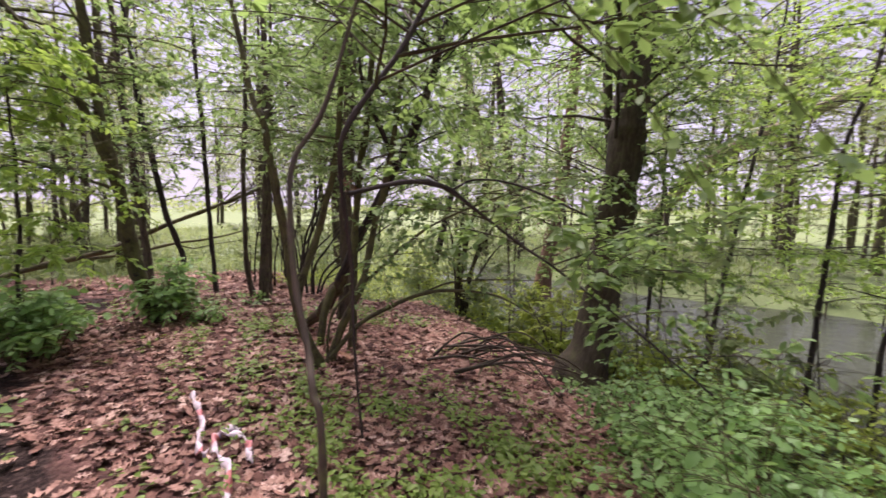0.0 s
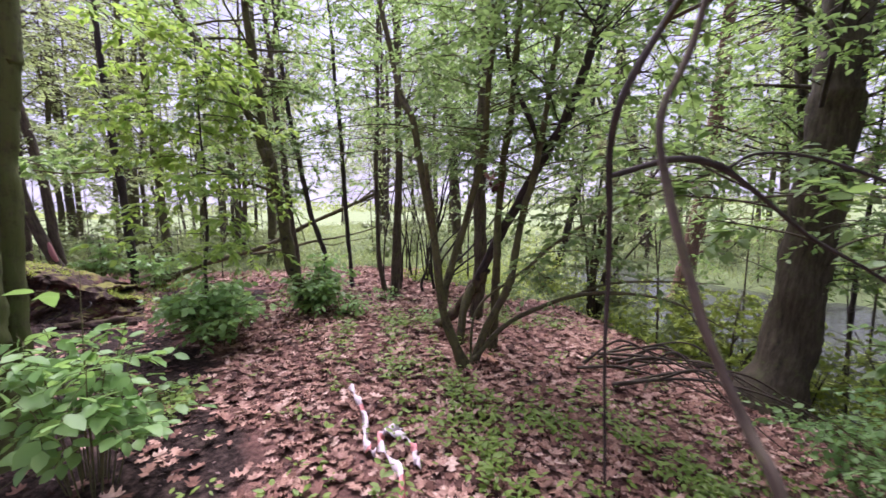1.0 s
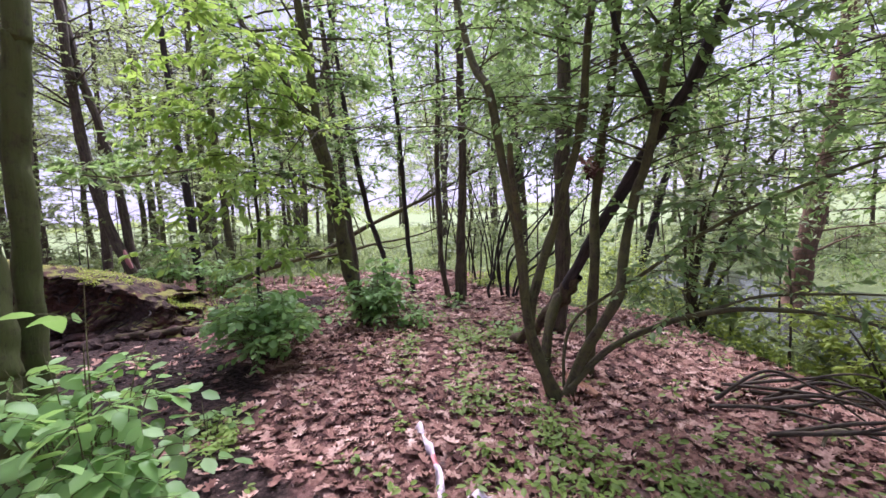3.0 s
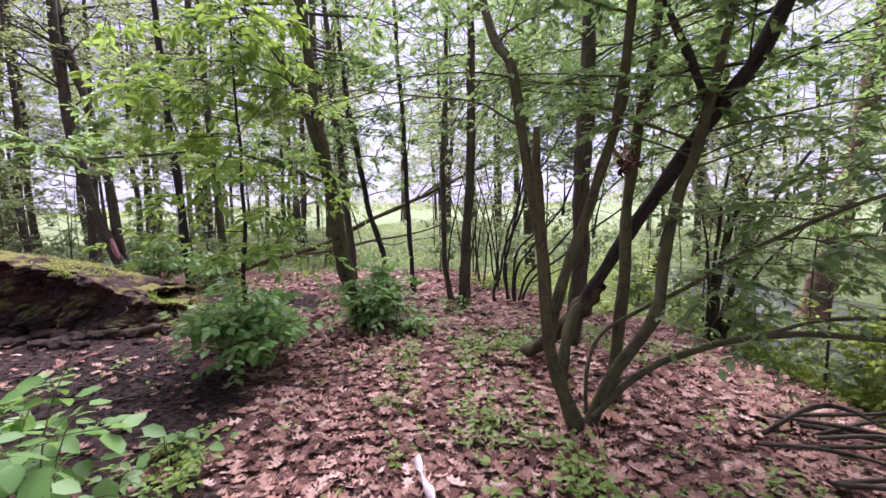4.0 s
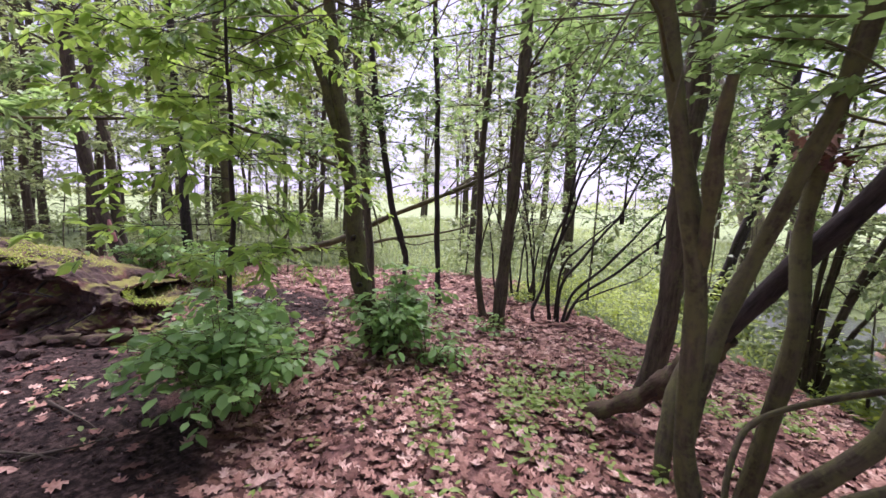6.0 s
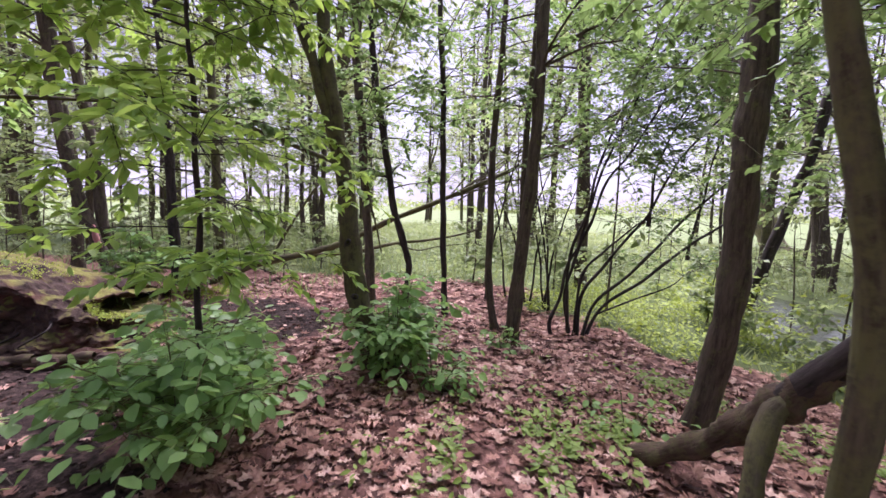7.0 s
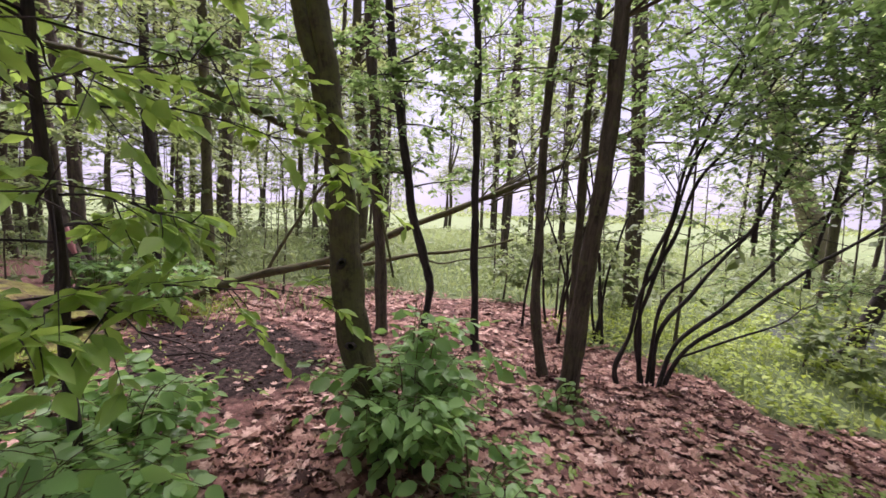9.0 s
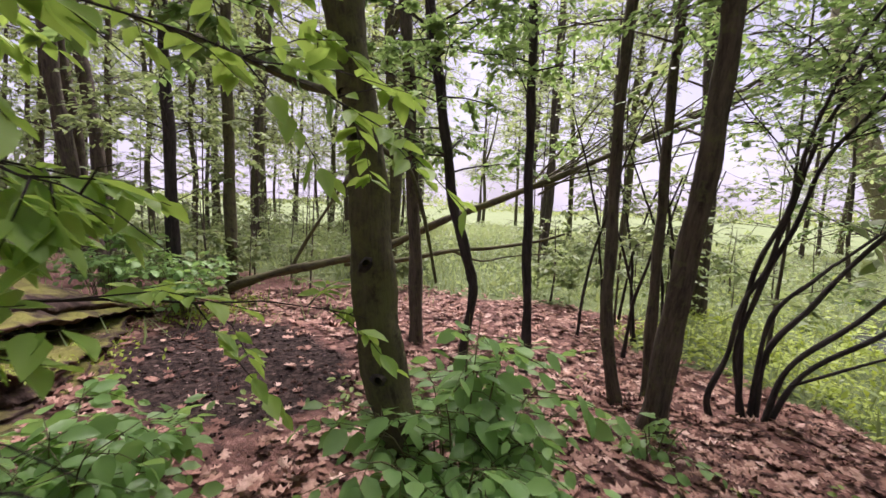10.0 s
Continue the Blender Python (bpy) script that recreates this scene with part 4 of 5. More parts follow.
# the fan-shaped bush on the slope
fan = [
    [(-4.12, 7.33, -0.20, 0.022), (-4.19, 7.25, 0.09, 0.021), (-4.11, 7.33, 0.44, 0.019), (-4.05, 7.37, 0.82, 0.018), (-3.93, 7.47, 1.13, 0.017), (-3.81, 7.58, 1.86, 0.015), (-3.70, 7.67, 2.27, 0.014), (-3.56, 7.79, 2.63, 0.013), (-3.39, 7.93, 3.21, 0.011), (-3.11, 8.16, 3.67, 0.010)],
    [(-3.97, 7.44, -0.22, 0.022), (-4.05, 7.37, 0.44, 0.020), (-3.99, 7.43, 0.88, 0.019), (-3.87, 7.52, 1.31, 0.017), (-3.72, 7.65, 1.86, 0.015), (-3.51, 7.83, 2.22, 0.013), (-3.31, 7.99, 2.70, 0.012), (-3.08, 8.18, 3.28, 0.010)],
    [(-3.92, 7.48, -0.22, 0.022), (-3.89, 7.50, 0.45, 0.020), (-3.70, 7.66, 0.83, 0.019), (-3.49, 7.84, 1.21, 0.017), (-3.32, 7.98, 1.46, 0.016), (-3.17, 8.11, 1.89, 0.014), (-2.93, 8.32, 2.37, 0.013), (-2.56, 8.63, 2.85, 0.011), (-2.24, 8.89, 3.32, 0.010)],
    [(-3.32, 7.98, 1.46, 0.014), (-3.27, 8.03, 2.06, 0.012), (-3.08, 8.18, 2.65, 0.010), (-2.85, 8.38, 3.12, 0.008), (-2.62, 8.58, 3.58, 0.006)],
    [(-3.90, 7.50, -0.22, 0.022), (-3.77, 7.61, 0.33, 0.020), (-3.42, 7.90, 0.78, 0.018), (-3.08, 8.19, 1.29, 0.016), (-2.78, 8.44, 1.67, 0.014), (-2.49, 8.68, 1.98, 0.012), (-2.19, 8.94, 2.23, 0.010)],
    [(-3.86, 7.53, -0.22, 0.022), (-3.72, 7.65, 0.27, 0.020), (-3.32, 7.99, 0.67, 0.018), (-2.93, 8.32, 1.09, 0.016), (-2.67, 8.54, 1.31, 0.014), (-2.37, 8.79, 1.63, 0.012), (-2.18, 8.94, 1.88, 0.010)],
    [(-3.76, 7.61, 0.21, 0.012), (-3.40, 7.92, 0.41, 0.010), (-3.08, 8.19, 0.58, 0.008), (-2.95, 8.30, 0.72, 0.005)],
    [(-2.93, 8.32, 1.07, 0.014), (-2.83, 8.40, 1.61, 0.012), (-2.77, 8.44, 2.14, 0.010), (-2.63, 8.56, 2.67, 0.008), (-2.52, 8.66, 2.97, 0.006)],
    [(-3.94, 7.46, -0.22, 0.022), (-3.95, 7.46, 0.32, 0.019), (-3.89, 7.51, 0.76, 0.016), (-3.69, 7.67, 1.02, 0.013), (-3.43, 7.89, 1.33, 0.010)],
    [(-4.00, 7.42, -0.22, 0.022), (-4.04, 7.39, 0.44, 0.020), (-4.02, 7.40, 1.00, 0.019), (-3.90, 7.50, 1.43, 0.017), (-3.85, 7.54, 1.85, 0.015), (-3.74, 7.63, 2.33, 0.013), (-3.57, 7.78, 2.80, 0.012), (-3.47, 7.86, 3.09, 0.010)],
]
tree("fan_bush", "multi-stemmed dark bush fanning out over the slope", [("stem", p, 4.9 if p[-1][2] > 2.6 else None, 8) for p in fan], BARK_DARK, LEAF_MID,
     [(k, dict(z0=1.6, z1=4.4, limbs=22, length=1.5, r=0.006, twigs=12, n=14, size=0.06, rise=0.6, lean=(0.1, -0.1, 0.1))) for k, p in enumerate(fan) if p[-1][2] > 2.6]
     + [(k, dict(z0=1.0, z1=2.3, limbs=6, length=1.0, r=0.005, twigs=8, n=10, size=0.058, rise=0.6)) for k, p in enumerate(fan) if p[-1][2] <= 2.6], 43, "bush")

g = np.random.default_rng(17)
thicket = []
for k in range(11):
    x, y, a, h = -5.15 + g.normal(0, 0.22), 8.5 + g.normal(0, 0.25), g.uniform(0, 6.28), g.uniform(1.7, 2.9)
    thicket.append([(x, y, 0.0, 0.017), (x + 0.1 * math.cos(a), y + 0.1 * math.sin(a), h * 0.35, 0.015), (x + 0.3 * math.cos(a), y + 0.3 * math.sin(a), h * 0.7, 0.012), (x + 0.55 * math.cos(a), y + 0.55 * math.sin(a), h, 0.006)])
tree("thicket_bush", "bush of thin dark upright stems with few leaves", [("stem", p, None, 6) for p in thicket], BARK_DARK, LEAF_FRESH,
     [(k, dict(z0=0.9, z1=1.7, limbs=4, length=0.6, r=0.005, twigs=5, n=7, size=0.06)) for k in range(11)], 49, "bush")

shore = []
for right, upw, r in ((0.15, 1.6, 0.045), (0.45, 1.9, 0.04), (0.9, 1.7, 0.042), (1.5, 2.7, 0.045), (-0.2, 1.5, 0.03), (1.3, 1.5, 0.03), (0.3, 2.6, 0.035), (0.7, 2.6, 0.03)):
    bx, by = -1.3 + 0.08 * right + 0.05 * math.sin(9 * upw), 8.25 + 0.06 * math.cos(7 * upw)
    bz = float(height(bx, by)) - 0.05
    shore.append([(bx + 0.79 * right * q, by + 0.61 * right * q, bz + (upw + 0.35) * t, r * (1 - 0.55 * t)) for q, t in ((0, 0), (0.12, 0.25), (0.4, 0.6), (1.0, 1.0))])
tree("shore_bush", "dark multi-stemmed bush leaning from the slope to the pond", [("stem", p, None, 8) for p in shore], BARK_OAK, LEAF_FRESH,
     [(k, dict(z0=0.6, z1=2.2, limbs=5, length=1.0, r=0.008, twigs=8, n=9, size=0.07, rise=0.4, lean=(0.4, 0.2, 0))) for k in range(8)], 52, "bush")

# trees over and beyond the pond
tree("leaning_tree", "pale mossy tree leaning far out over the pond", [
    ("trunk", [(-2.3, 31.5, -0.4, 0.62), (-3.4, 31.5, 2.7, 0.55), (-4.4, 31.5, 5.8, 0.5), (-5.4, 31.5, 9.5, 0.42)], 15, 10),
], BARK_PALE, LEAF_FAR, [(0, dict(z0=5, z1=14, limbs=18, length=4, r=0.06, twigs=9, n=9, size=0.16))], 44)
tree("leaning_tree", "pale tree trunk leaning low across the pond", [
    ("trunk", [(5.3, 25.5, -0.3, 0.40), (7.8, 24.2, 3.6, 0.33), (10.9, 22.6, 5.5, 0.26), (13.6, 21.2, 7.1, 0.2)], 10, 9),
], BARK_PALE, LEAF_FAR, [(0, dict(z0=4, z1=9, limbs=14, length=3.4, r=0.05, twigs=9, n=9, size=0.14))], 45)
tree("pond_tree", "brown tree rising from the pond's far edge", [
    ("trunk", [(-0.85, 21.3, -0.9, 0.27), (-1.32, 21.38, 2.79, 0.240), (-1.87, 21.44, 5.84, 0.216)], 12, 9),
], BARK_GREY, LEAF_FAR, [(0, dict(z0=3, z1=11, limbs=18, length=3, r=0.04, twigs=9, n=9, size=0.13))], 46)
tree("pond_tree", "brown tree standing at the water's edge", [
    ("trunk", [(0.25, 12.8, -1.0, 0.27), (0.4, 12.8, 0.2, 0.21), (0.7, 12.9, 2.0, 0.18), (0.95, 13.0, 4.5, 0.16)], 11, 10),
], BARK_RED, LEAF_FRESH, [(0, dict(z0=0.0, z1=10, limbs=46, length=2.6, r=0.03, twigs=12, n=14, size=0.11))], 47)
tree("leaning_tree", "dark slanting tree on the pond bank", [
    ("trunk", [(-2.75, 10.6, -0.5, 0.10), (-2.44, 10.60, 0.0, 0.09), (-2.18, 10.59, 0.96, 0.081), (-1.94, 10.59, 1.92, 0.074), (-1.80, 10.58, 2.6, 0.069)], 7, 8),
], BARK_DARK, LEAF_FRESH, [(0, dict(z0=1.6, z1=6.5, limbs=30, length=1.6, r=0.015, twigs=11, n=13, size=0.085))], 48)

# background woodland: a few kinds, planted many times
BACK = "background trees"


def back_tree(seed, tall, r, fork, lean, mat, size, low):
    g = np.random.default_rng(seed)
    pts = [(0, 0, 0, r)] + [(lean * h + g.normal(0, 0.05), g.normal(0, 0.06), h, r * (1 - 0.6 * h / tall)) for h in (tall * 0.2, tall * 0.4, tall * 0.6)]
    stems = [("trunk", pts, tall, 8)]
    if fork:
        p = pts[2]
        stems.append(("fork", [p, (p[0] + 0.5, p[1] + 0.2, p[2] + 1.5, r * 0.5), (p[0] + 0.8, p[1] + 0.3, p[2] + 3, r * 0.4)], tall * 0.95, 7))
    ob = tree("background_tree", "slender spring-green woodland tree", stems, BARK_GREY if seed % 2 else BARK_MOSSY, mat,
              [(k, dict(z0=tall * low, z1=tall * 0.95, limbs=30, length=tall * 0.2, r=r * 0.2, twigs=10, n=10, size=size * 1.25)) for k in range(len(stems))], seed, "tree", BACK, True)
    return ob


kinds = [back_tree(101, 9.5, 0.10, False, 0.03, LEAF_FRESH, 0.10, 0.22), back_tree(102, 11, 0.13, True, -0.04, LEAF_FAR, 0.11, 0.28),
         back_tree(103, 8, 0.07, False, 0.06, LEAF_FRESH, 0.09, 0.15), back_tree(104, 12, 0.16, True, 0.02, LEAF_FAR, 0.12, 0.3), back_tree(105, 9, 0.09, False, -0.07, LEAF_FAR, 0.10, 0.25)]
spots = []
g = np.random.default_rng(5)


def plant(n, x0, x1, y0, y1, gap, test):
    tries = 0
    while n and tries < 4000:
        tries += 1
        x, y = g.uniform(x0, x1), g.uniform(y0, y1)
        if test(x, y) and all((x - a) ** 2 + (y - b) ** 2 > gap * gap for a, b in spots):
            spots.append((x, y))
            n -= 1


def open_view(x, y):
    """The gap towards the bright meadow."""
    a = math.degrees(math.atan2(-(x + 2.5), y - 3.0))
    return not 36 < a < 50


plant(46, -30, -10.0, -5, 14, 1.5, lambda x, y: (y < 3.0 or x < -12 or y > 6.2) and open_view(x, y))
plant(20, -26, -9, 9, 22, 1.9, lambda x, y: open_view(x, y))
plant(5, -30, -9, 10, 34, 4, lambda x, y: not open_view(x, y))
plant(38, -8, 18, 16, 34, 1.8, lambda x, y: x + y > 17.5)
plant(8, 4, 16, -6, 6, 2.4, lambda x, y: True)
plant(14, -14, 10, -14, -3, 2.4, lambda x, y: True)
for nr, (x, y) in enumerate(spots):
    s = g.uniform(0.8, 1.2)
    m = Matrix.Translation(on_ground(x, y)) @ Matrix.Rotation(g.uniform(0, 6.28), 4, "Z") @ Matrix.Diagonal((s, s, s, 1))
    if nr < len(kinds):
        kinds[nr].matrix_basis = m
    else:
        copy_thing(kinds[nr % len(kinds)], m)


# fallen pole and dead wood --------------------------------------------------
def dead_wood(name, label, parts, bark, category="fallen branch", group=""):
    base = parts[0][1][0]
    at = np.array([base[0], base[1], base[2]])
    ob = thing(name, at, label, category, group)
    for nr, (part_name, pts, sides) in enumerate(parts):
        line = gnarled(smooth_line(pts, 9), 70 + nr, 0.6)
        v, f = tube(line, sides, 0.10, 70 + nr)
        solid(part_name, v - at, f, bark, ob, "", True, bark_coords(line, sides, nr))
    return ob


POLE = [(-9.10, 5.25, 0.14, 0.050), (-8.88, 5.48, 0.31, 0.056), (-8.53, 5.87, 0.49, 0.054), (-8.17, 6.26, 0.62, 0.052), (-7.81, 6.65, 0.76, 0.050), (-7.49, 7.03, 0.99, 0.047), (-7.17, 7.40, 1.24, 0.045), (-6.83, 7.78, 1.45, 0.042), (-6.50, 8.15, 1.67, 0.040), (-6.17, 8.53, 1.89, 0.037), (-5.75, 9.00, 2.20, 0.032), (-5.20, 9.60, 2.62, 0.026), (-4.60, 10.20, 3.15, 0.016)]
g = np.random.default_rng(71)
tips = []
for k in range(26):
    p = np.array(POLE[int(g.integers(8, 13))][:3]) + g.normal(0, 0.05, 3)
    d = np.array([0.62 + g.normal(0, 0.22), 0.55 + g.normal(0, 0.25), 0.42 + g.normal(0, 0.22)])
    n = g.uniform(1.3, 2.9)
    tips.append([(*(p + d * n * t + np.array([0, 0, 0.25 * t * t]) + g.normal(0, 0.03, 3) * t), 0.013 * (1.1 - t)) for t in (0, 0.25, 0.5, 0.75, 1.0)])
dead_wood("fallen_pole", "long grey fallen tree pole propped slantwise, bare fine crown", [
    ("pole", POLE, 9),
    ("side_branch", [(-8.10, 6.50, 0.60, 0.032), (-7.65, 6.97, 0.67, 0.028), (-7.17, 7.50, 0.83, 0.025), (-6.82, 7.87, 0.89, 0.021), (-6.43, 8.29, 1.00, 0.018), (-6.19, 8.55, 1.11, 0.014)], 7),
    ("side_branch", [(-7.17, 7.50, 0.83, 0.016), (-6.90, 7.75, 0.72, 0.013), (-6.66, 8.02, 0.79, 0.009), (-6.31, 8.39, 0.85, 0.006)], 6),
    ("side_branch", [(-8.76, 6.08, 0.45, 0.026), (-8.70, 6.17, 0.68, 0.024), (-8.59, 6.35, 1.06, 0.021), (-8.39, 6.64, 1.64, 0.018), (-8.26, 6.82, 1.91, 0.016)], 6),
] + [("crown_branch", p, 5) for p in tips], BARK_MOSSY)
DEAD = "dead branches on the slope"
g = np.random.default_rng(77)
for k in range(14):
    x0, y0 = -0.9 + 0.5 * g.random(), 4.3 + 0.9 * g.random()
    a, n = g.uniform(-0.35, 0.25), g.uniform(1.0, 2.1)
    pts = []
    for t in np.linspace(0, 1, 5):
        x, y = x0 + n * t * math.cos(a), y0 + n * t * math.sin(a) + g.normal(0, 0.05)
        pts.append((x, y, float(height(x, y)) + 0.03 + 0.34 * math.sin(math.pi * min(t * 1.15, 1)) * g.uniform(0.4, 1.0) + 0.12 * g.random(), 0.014 * (1.1 - t)))
    dead_wood("dead_branch", "thin grey dead branch lying tangled on the slope", [("twig", pts, 5)], BARK_GREY, "fallen branch", DEAD)
for k, (x, y, a, n) in enumerate([(-4.9, 2.2, 0.6, 0.5), (-5.3, 2.55, 0.2, 0.7), (-4.6, 2.35, 1.4, 0.35), (-5.9, 2.2, -0.5, 0.5), (-1.2, 3.7, -0.9, 0.8), (-0.6, 4.0, -0.7, 0.9), (-3.0, 5.9, 0.3, 0.8), (-2.4, 4.3, -0.5, 0.7), (-1.5, 5.2, -0.8, 0.9)]):
    pts = [(x + n * t * math.cos(a), y + n * t * math.sin(a), float(height(x + n * t * math.cos(a), y + n * t * math.sin(a))) + 0.02, 0.011 * (1.2 - t)) for t in (0, 0.35, 0.7, 1.0)]
    dead_wood("fallen_twig", "short dry twig lying on the ground", [("twig", pts, 5)], BARK_GREY, "twig", "twigs on the ground")
dead_wood("pale_twig", "curved pale peeled twig lying on leaf litter", [("twig", [(-0.24, 4.32, 0.0, 0.010), (-0.20, 4.40, 0.06, 0.012), (-0.12, 4.43, 0.07, 0.012), (-0.05, 4.40, 0.03, 0.008)], 6)], BARK_PALE, "twig")
dead_wood("split_log", "reddish broken piece of split wood among leaves", [("wood", [(-1.95, 4.55, 0.05, 0.035), (-1.72, 4.35, 0.06, 0.034), (-1.5, 4.2, 0.06, 0.03)], 7)], WOOD_RAW, "wood piece")

# earth bank -----------------------------------------------------------------
def bank():
    """Eroded bank: a crumbling bare face over a hollow foot, a turf lip, and a slumped end."""
    face = smooth_line([(0.55, -0.1), (0.6, 0.02), (0.45, 0.13), (0.0, 0.18), (-0.06, 0.24), (-0.03, 0.34), (0.02, 0.46), (0.02, 0.58), (0.07, 0.70), (0.08, 0.82), (0.02, 0.92), (-0.02, 0.98), (0.05, 1.02), (0.3, 1.02), (0.7, 0.95), (1.4, 0.72), (2.2, 0.35), (3.0, -0.1), (3.2, -0.3)], 11)
    slump = smooth_line([(-0.45, -0.2), (-0.38, -0.05), (-0.3, 0.08), (-0.22, 0.16), (-0.12, 0.26), (-0.1, 0.34), (-0.02, 0.42), (0.0, 0.52), (0.04, 0.62), (0.05, 0.72), (0.06, 0.8), (0.02, 0.9), (0.04, 1.0), (0.3, 1.02), (0.7, 0.95), (1.4, 0.72), (2.2, 0.35), (3.0, -0.1), (3.2, -0.3)], 11)
    line = smooth_line([(-9.2, 0.6, 1.28), (-8.4, 1.3, 1.22), (-7.65, 2.0, 1.08), (-7.2, 2.42, 0.95), (-6.9, 2.72, 0.78), (-6.65, 3.0, 0.58), (-6.5, 3.3, 0.44), (-6.75, 3.7, 0.3), (-7.5, 4.1, 0.2), (-8.5, 4.4, 0.15)], 26)
    d = np.gradient(line[:, :2], axis=0)
    d /= np.linalg.norm(d, axis=1)[:, None]
    back = np.stack([-d[:, 1], d[:, 0]], -1)
    verts = []
    for k, (x, y, h) in enumerate(line):
        w = float(ease(100, 124, k))
        prof = face * (1 - w) + slump * w
        for o, z in prof:
            px, py = x + back[k, 0] * o, y + back[k, 1] * o
            p = Vector((px, py, 1.2 * z * h))
            bare = 1.0 if o < 0.25 else 0.35
            big, small = noise.voronoi(p * 4.5)[0][0], noise.voronoi(p * 12.0)[0][0]
            out = (1 - 0.55 * w) * bare * (0.30 * big - 0.15 + 0.16 * small - 0.07 + 0.12 * noise.noise(p * 2.2) + 0.04 * noise.noise(p * 30))
            shelf = 0.022 * math.sin(26 * z * h + 5 * noise.noise(p * 1.7)) * (o < 0.3) * (z < 0.95)
            o2 = o + out + shelf
            lift = (0.05 * noise.noise(Vector((px * 3, py * 3, 1))) + 0.035 * noise.noise(Vector((px * 12, py * 12, 4)))) * min(1, max(0, z * 2))
            verts.append((x + back[k, 0] * o2, y + back[k, 1] * o2, z * 0.93 * h + 0.05 + lift))
    n, m = len(line), len(face)
    i, j = np.meshgrid(np.arange(n - 1), np.arange(m - 1), indexing="ij")
    f = np.stack([i * m + j, i * m + j + 1, (i + 1) * m + j + 1, (i + 1) * m + j], -1).reshape(-1, 4)
    return solid("earth_bank", verts, f, earth_material("earth_bank_mossy", (0.014, 0.009, 0.008), (0.092, 0.060, 0.049), (0.15, 0.145, 0.04)), None, "", True), line, back


bank_ob, bank_line, bank_back = bank()
tagged(bank_ob, "eroded dark earth bank, undercut, with moss on top", "earth bank", "", "structure")
g = np.random.default_rng(9)
q = np.clip(g.normal(130, 36, 7000), 60, 230).astype(int)
o = np.abs(g.normal(0.15, 0.42, 7000))
mp = np.stack([bank_line[q, 0] + bank_back[q, 0] * o + g.normal(0, 0.05, 7000), bank_line[q, 1] + bank_back[q, 1] * o + g.normal(0, 0.05, 7000), bank_line[q, 2] * np.interp(o, (0, 0.3, 0.7, 1.4, 2.2), (0.95, 0.95, 0.885, 0.67, 0.33)) + g.uniform(0.03, 0.08, 7000)], -1)
mp = mp[wobble(mp[:, 0], mp[:, 1], 2.5, 3.0) > 0.15]
tagged(leaves("bank_moss", mp, g.normal(0, 1, mp.shape), np.array([0, 0, 1.0]) + g.normal(0, 0.5, mp.shape), g.uniform(0.015, 0.032, len(mp)), KITE, KITE_F, LEAF_LIME, None), "yellow-green moss tufts along the bank's lip", "moss", "", "stuff")
spots = ((-7.7, 3.9, 0.55, 0.3), (-8.3, 5.0, 0.6, 0.3), (-8.6, 4.4, 0.5, 0.4), (-8.9, 5.5, 0.5, 0.25))
x, y = g.uniform(-9.5, -5, 26000), g.uniform(3.4, 6.4, 26000)
keep = g.random(26000) < sum(np.exp(-((x - a) / c) ** 2 - ((y - b) / d) ** 2) for a, b, c, d in spots) * np.clip(0.4 + wobble(x, y, 3.0, 1.0), 0, 1)
mp = np.stack([x, y, height(x, y) + g.uniform(0.0, 0.05, 26000)], -1)[keep]
tagged(leaves("ground_moss", mp, g.normal(0, 1, mp.shape), np.array([0, 0, 1.0]) + g.normal(0, 0.5, mp.shape), g.uniform(0.025, 0.06, len(mp)), KITE, KITE_F, LEAF_LIME, None), "yellow-green moss patches round the bare soil", "moss", "", "stuff")
for k in range(7):
    q = int(g.uniform(52, 140))
    x, y, h = bank_line[q]
    b = bank_back[q]
    z = h * g.uniform(0.25, 0.9)
    pts = [(x + b[0] * 0.1, y + b[1] * 0.1, z, 0.016)]
    for t in (0.35, 0.7, 1.0):
        pts.append((x - b[0] * 0.22 * t + g.normal(0, 0.04), y - b[1] * 0.22 * t + 0.4 * t * g.normal(0, 0.5), z - 0.3 * t * g.random(), 0.014 * (1.05 - t)))
    dead_wood("exposed_root", "dark root sticking out of the earth bank", [("root", pts, 5)], BARK_DARK, "root", "roots of the bank")


def clod(name, label, mat, x, y, r, seed, flat=0.6):
    bm = bmesh.new()
    bmesh.ops.create_icosphere(bm, subdivisions=2, radius=r)
    for v in bm.verts:
        v.co *= 1 + 0.45 * noise.noise(v.co * (2.2 / r) + Vector((seed, 0, 0)))
        v.co.z *= flat
    me = bpy.data.meshes.new(name)
    bm.to_mesh(me)
    bm.free()
    me.materials.append(mat)
    ob = new(name, me)
    ob.location = on_ground(x, y, r * 0.3)
    return tagged(ob, label, "clod", "clods below the bank")


for k in range(34):
    q = int(g.uniform(60, 160))
    x, y, _ = bank_line[q]
    o = g.uniform(0.0, 0.5)
    clod("earth_clod", "lump of dark earth fallen from the bank", EARTH, x - bank_back[q, 0] * o, y - bank_back[q, 1] * o, g.uniform(0.04, 0.12), k)
for k, (x, y, a) in enumerate([(-6.78, 2.62, 0.75), (-6.5, 2.9, 0.9)]):
    pts = [(x + 0.45 * t * math.cos(a), y + 0.45 * t * math.sin(a), 0.16 + 0.05 * t, 0.05 * (1.05 - 0.4 * t)) for t in (0, 0.3, 0.7, 1)]
    dead_wood("broken_board", "dark broken wood stuck in the bank's foot", [("wood", pts, 6)], BARK_ROT, "wood piece")

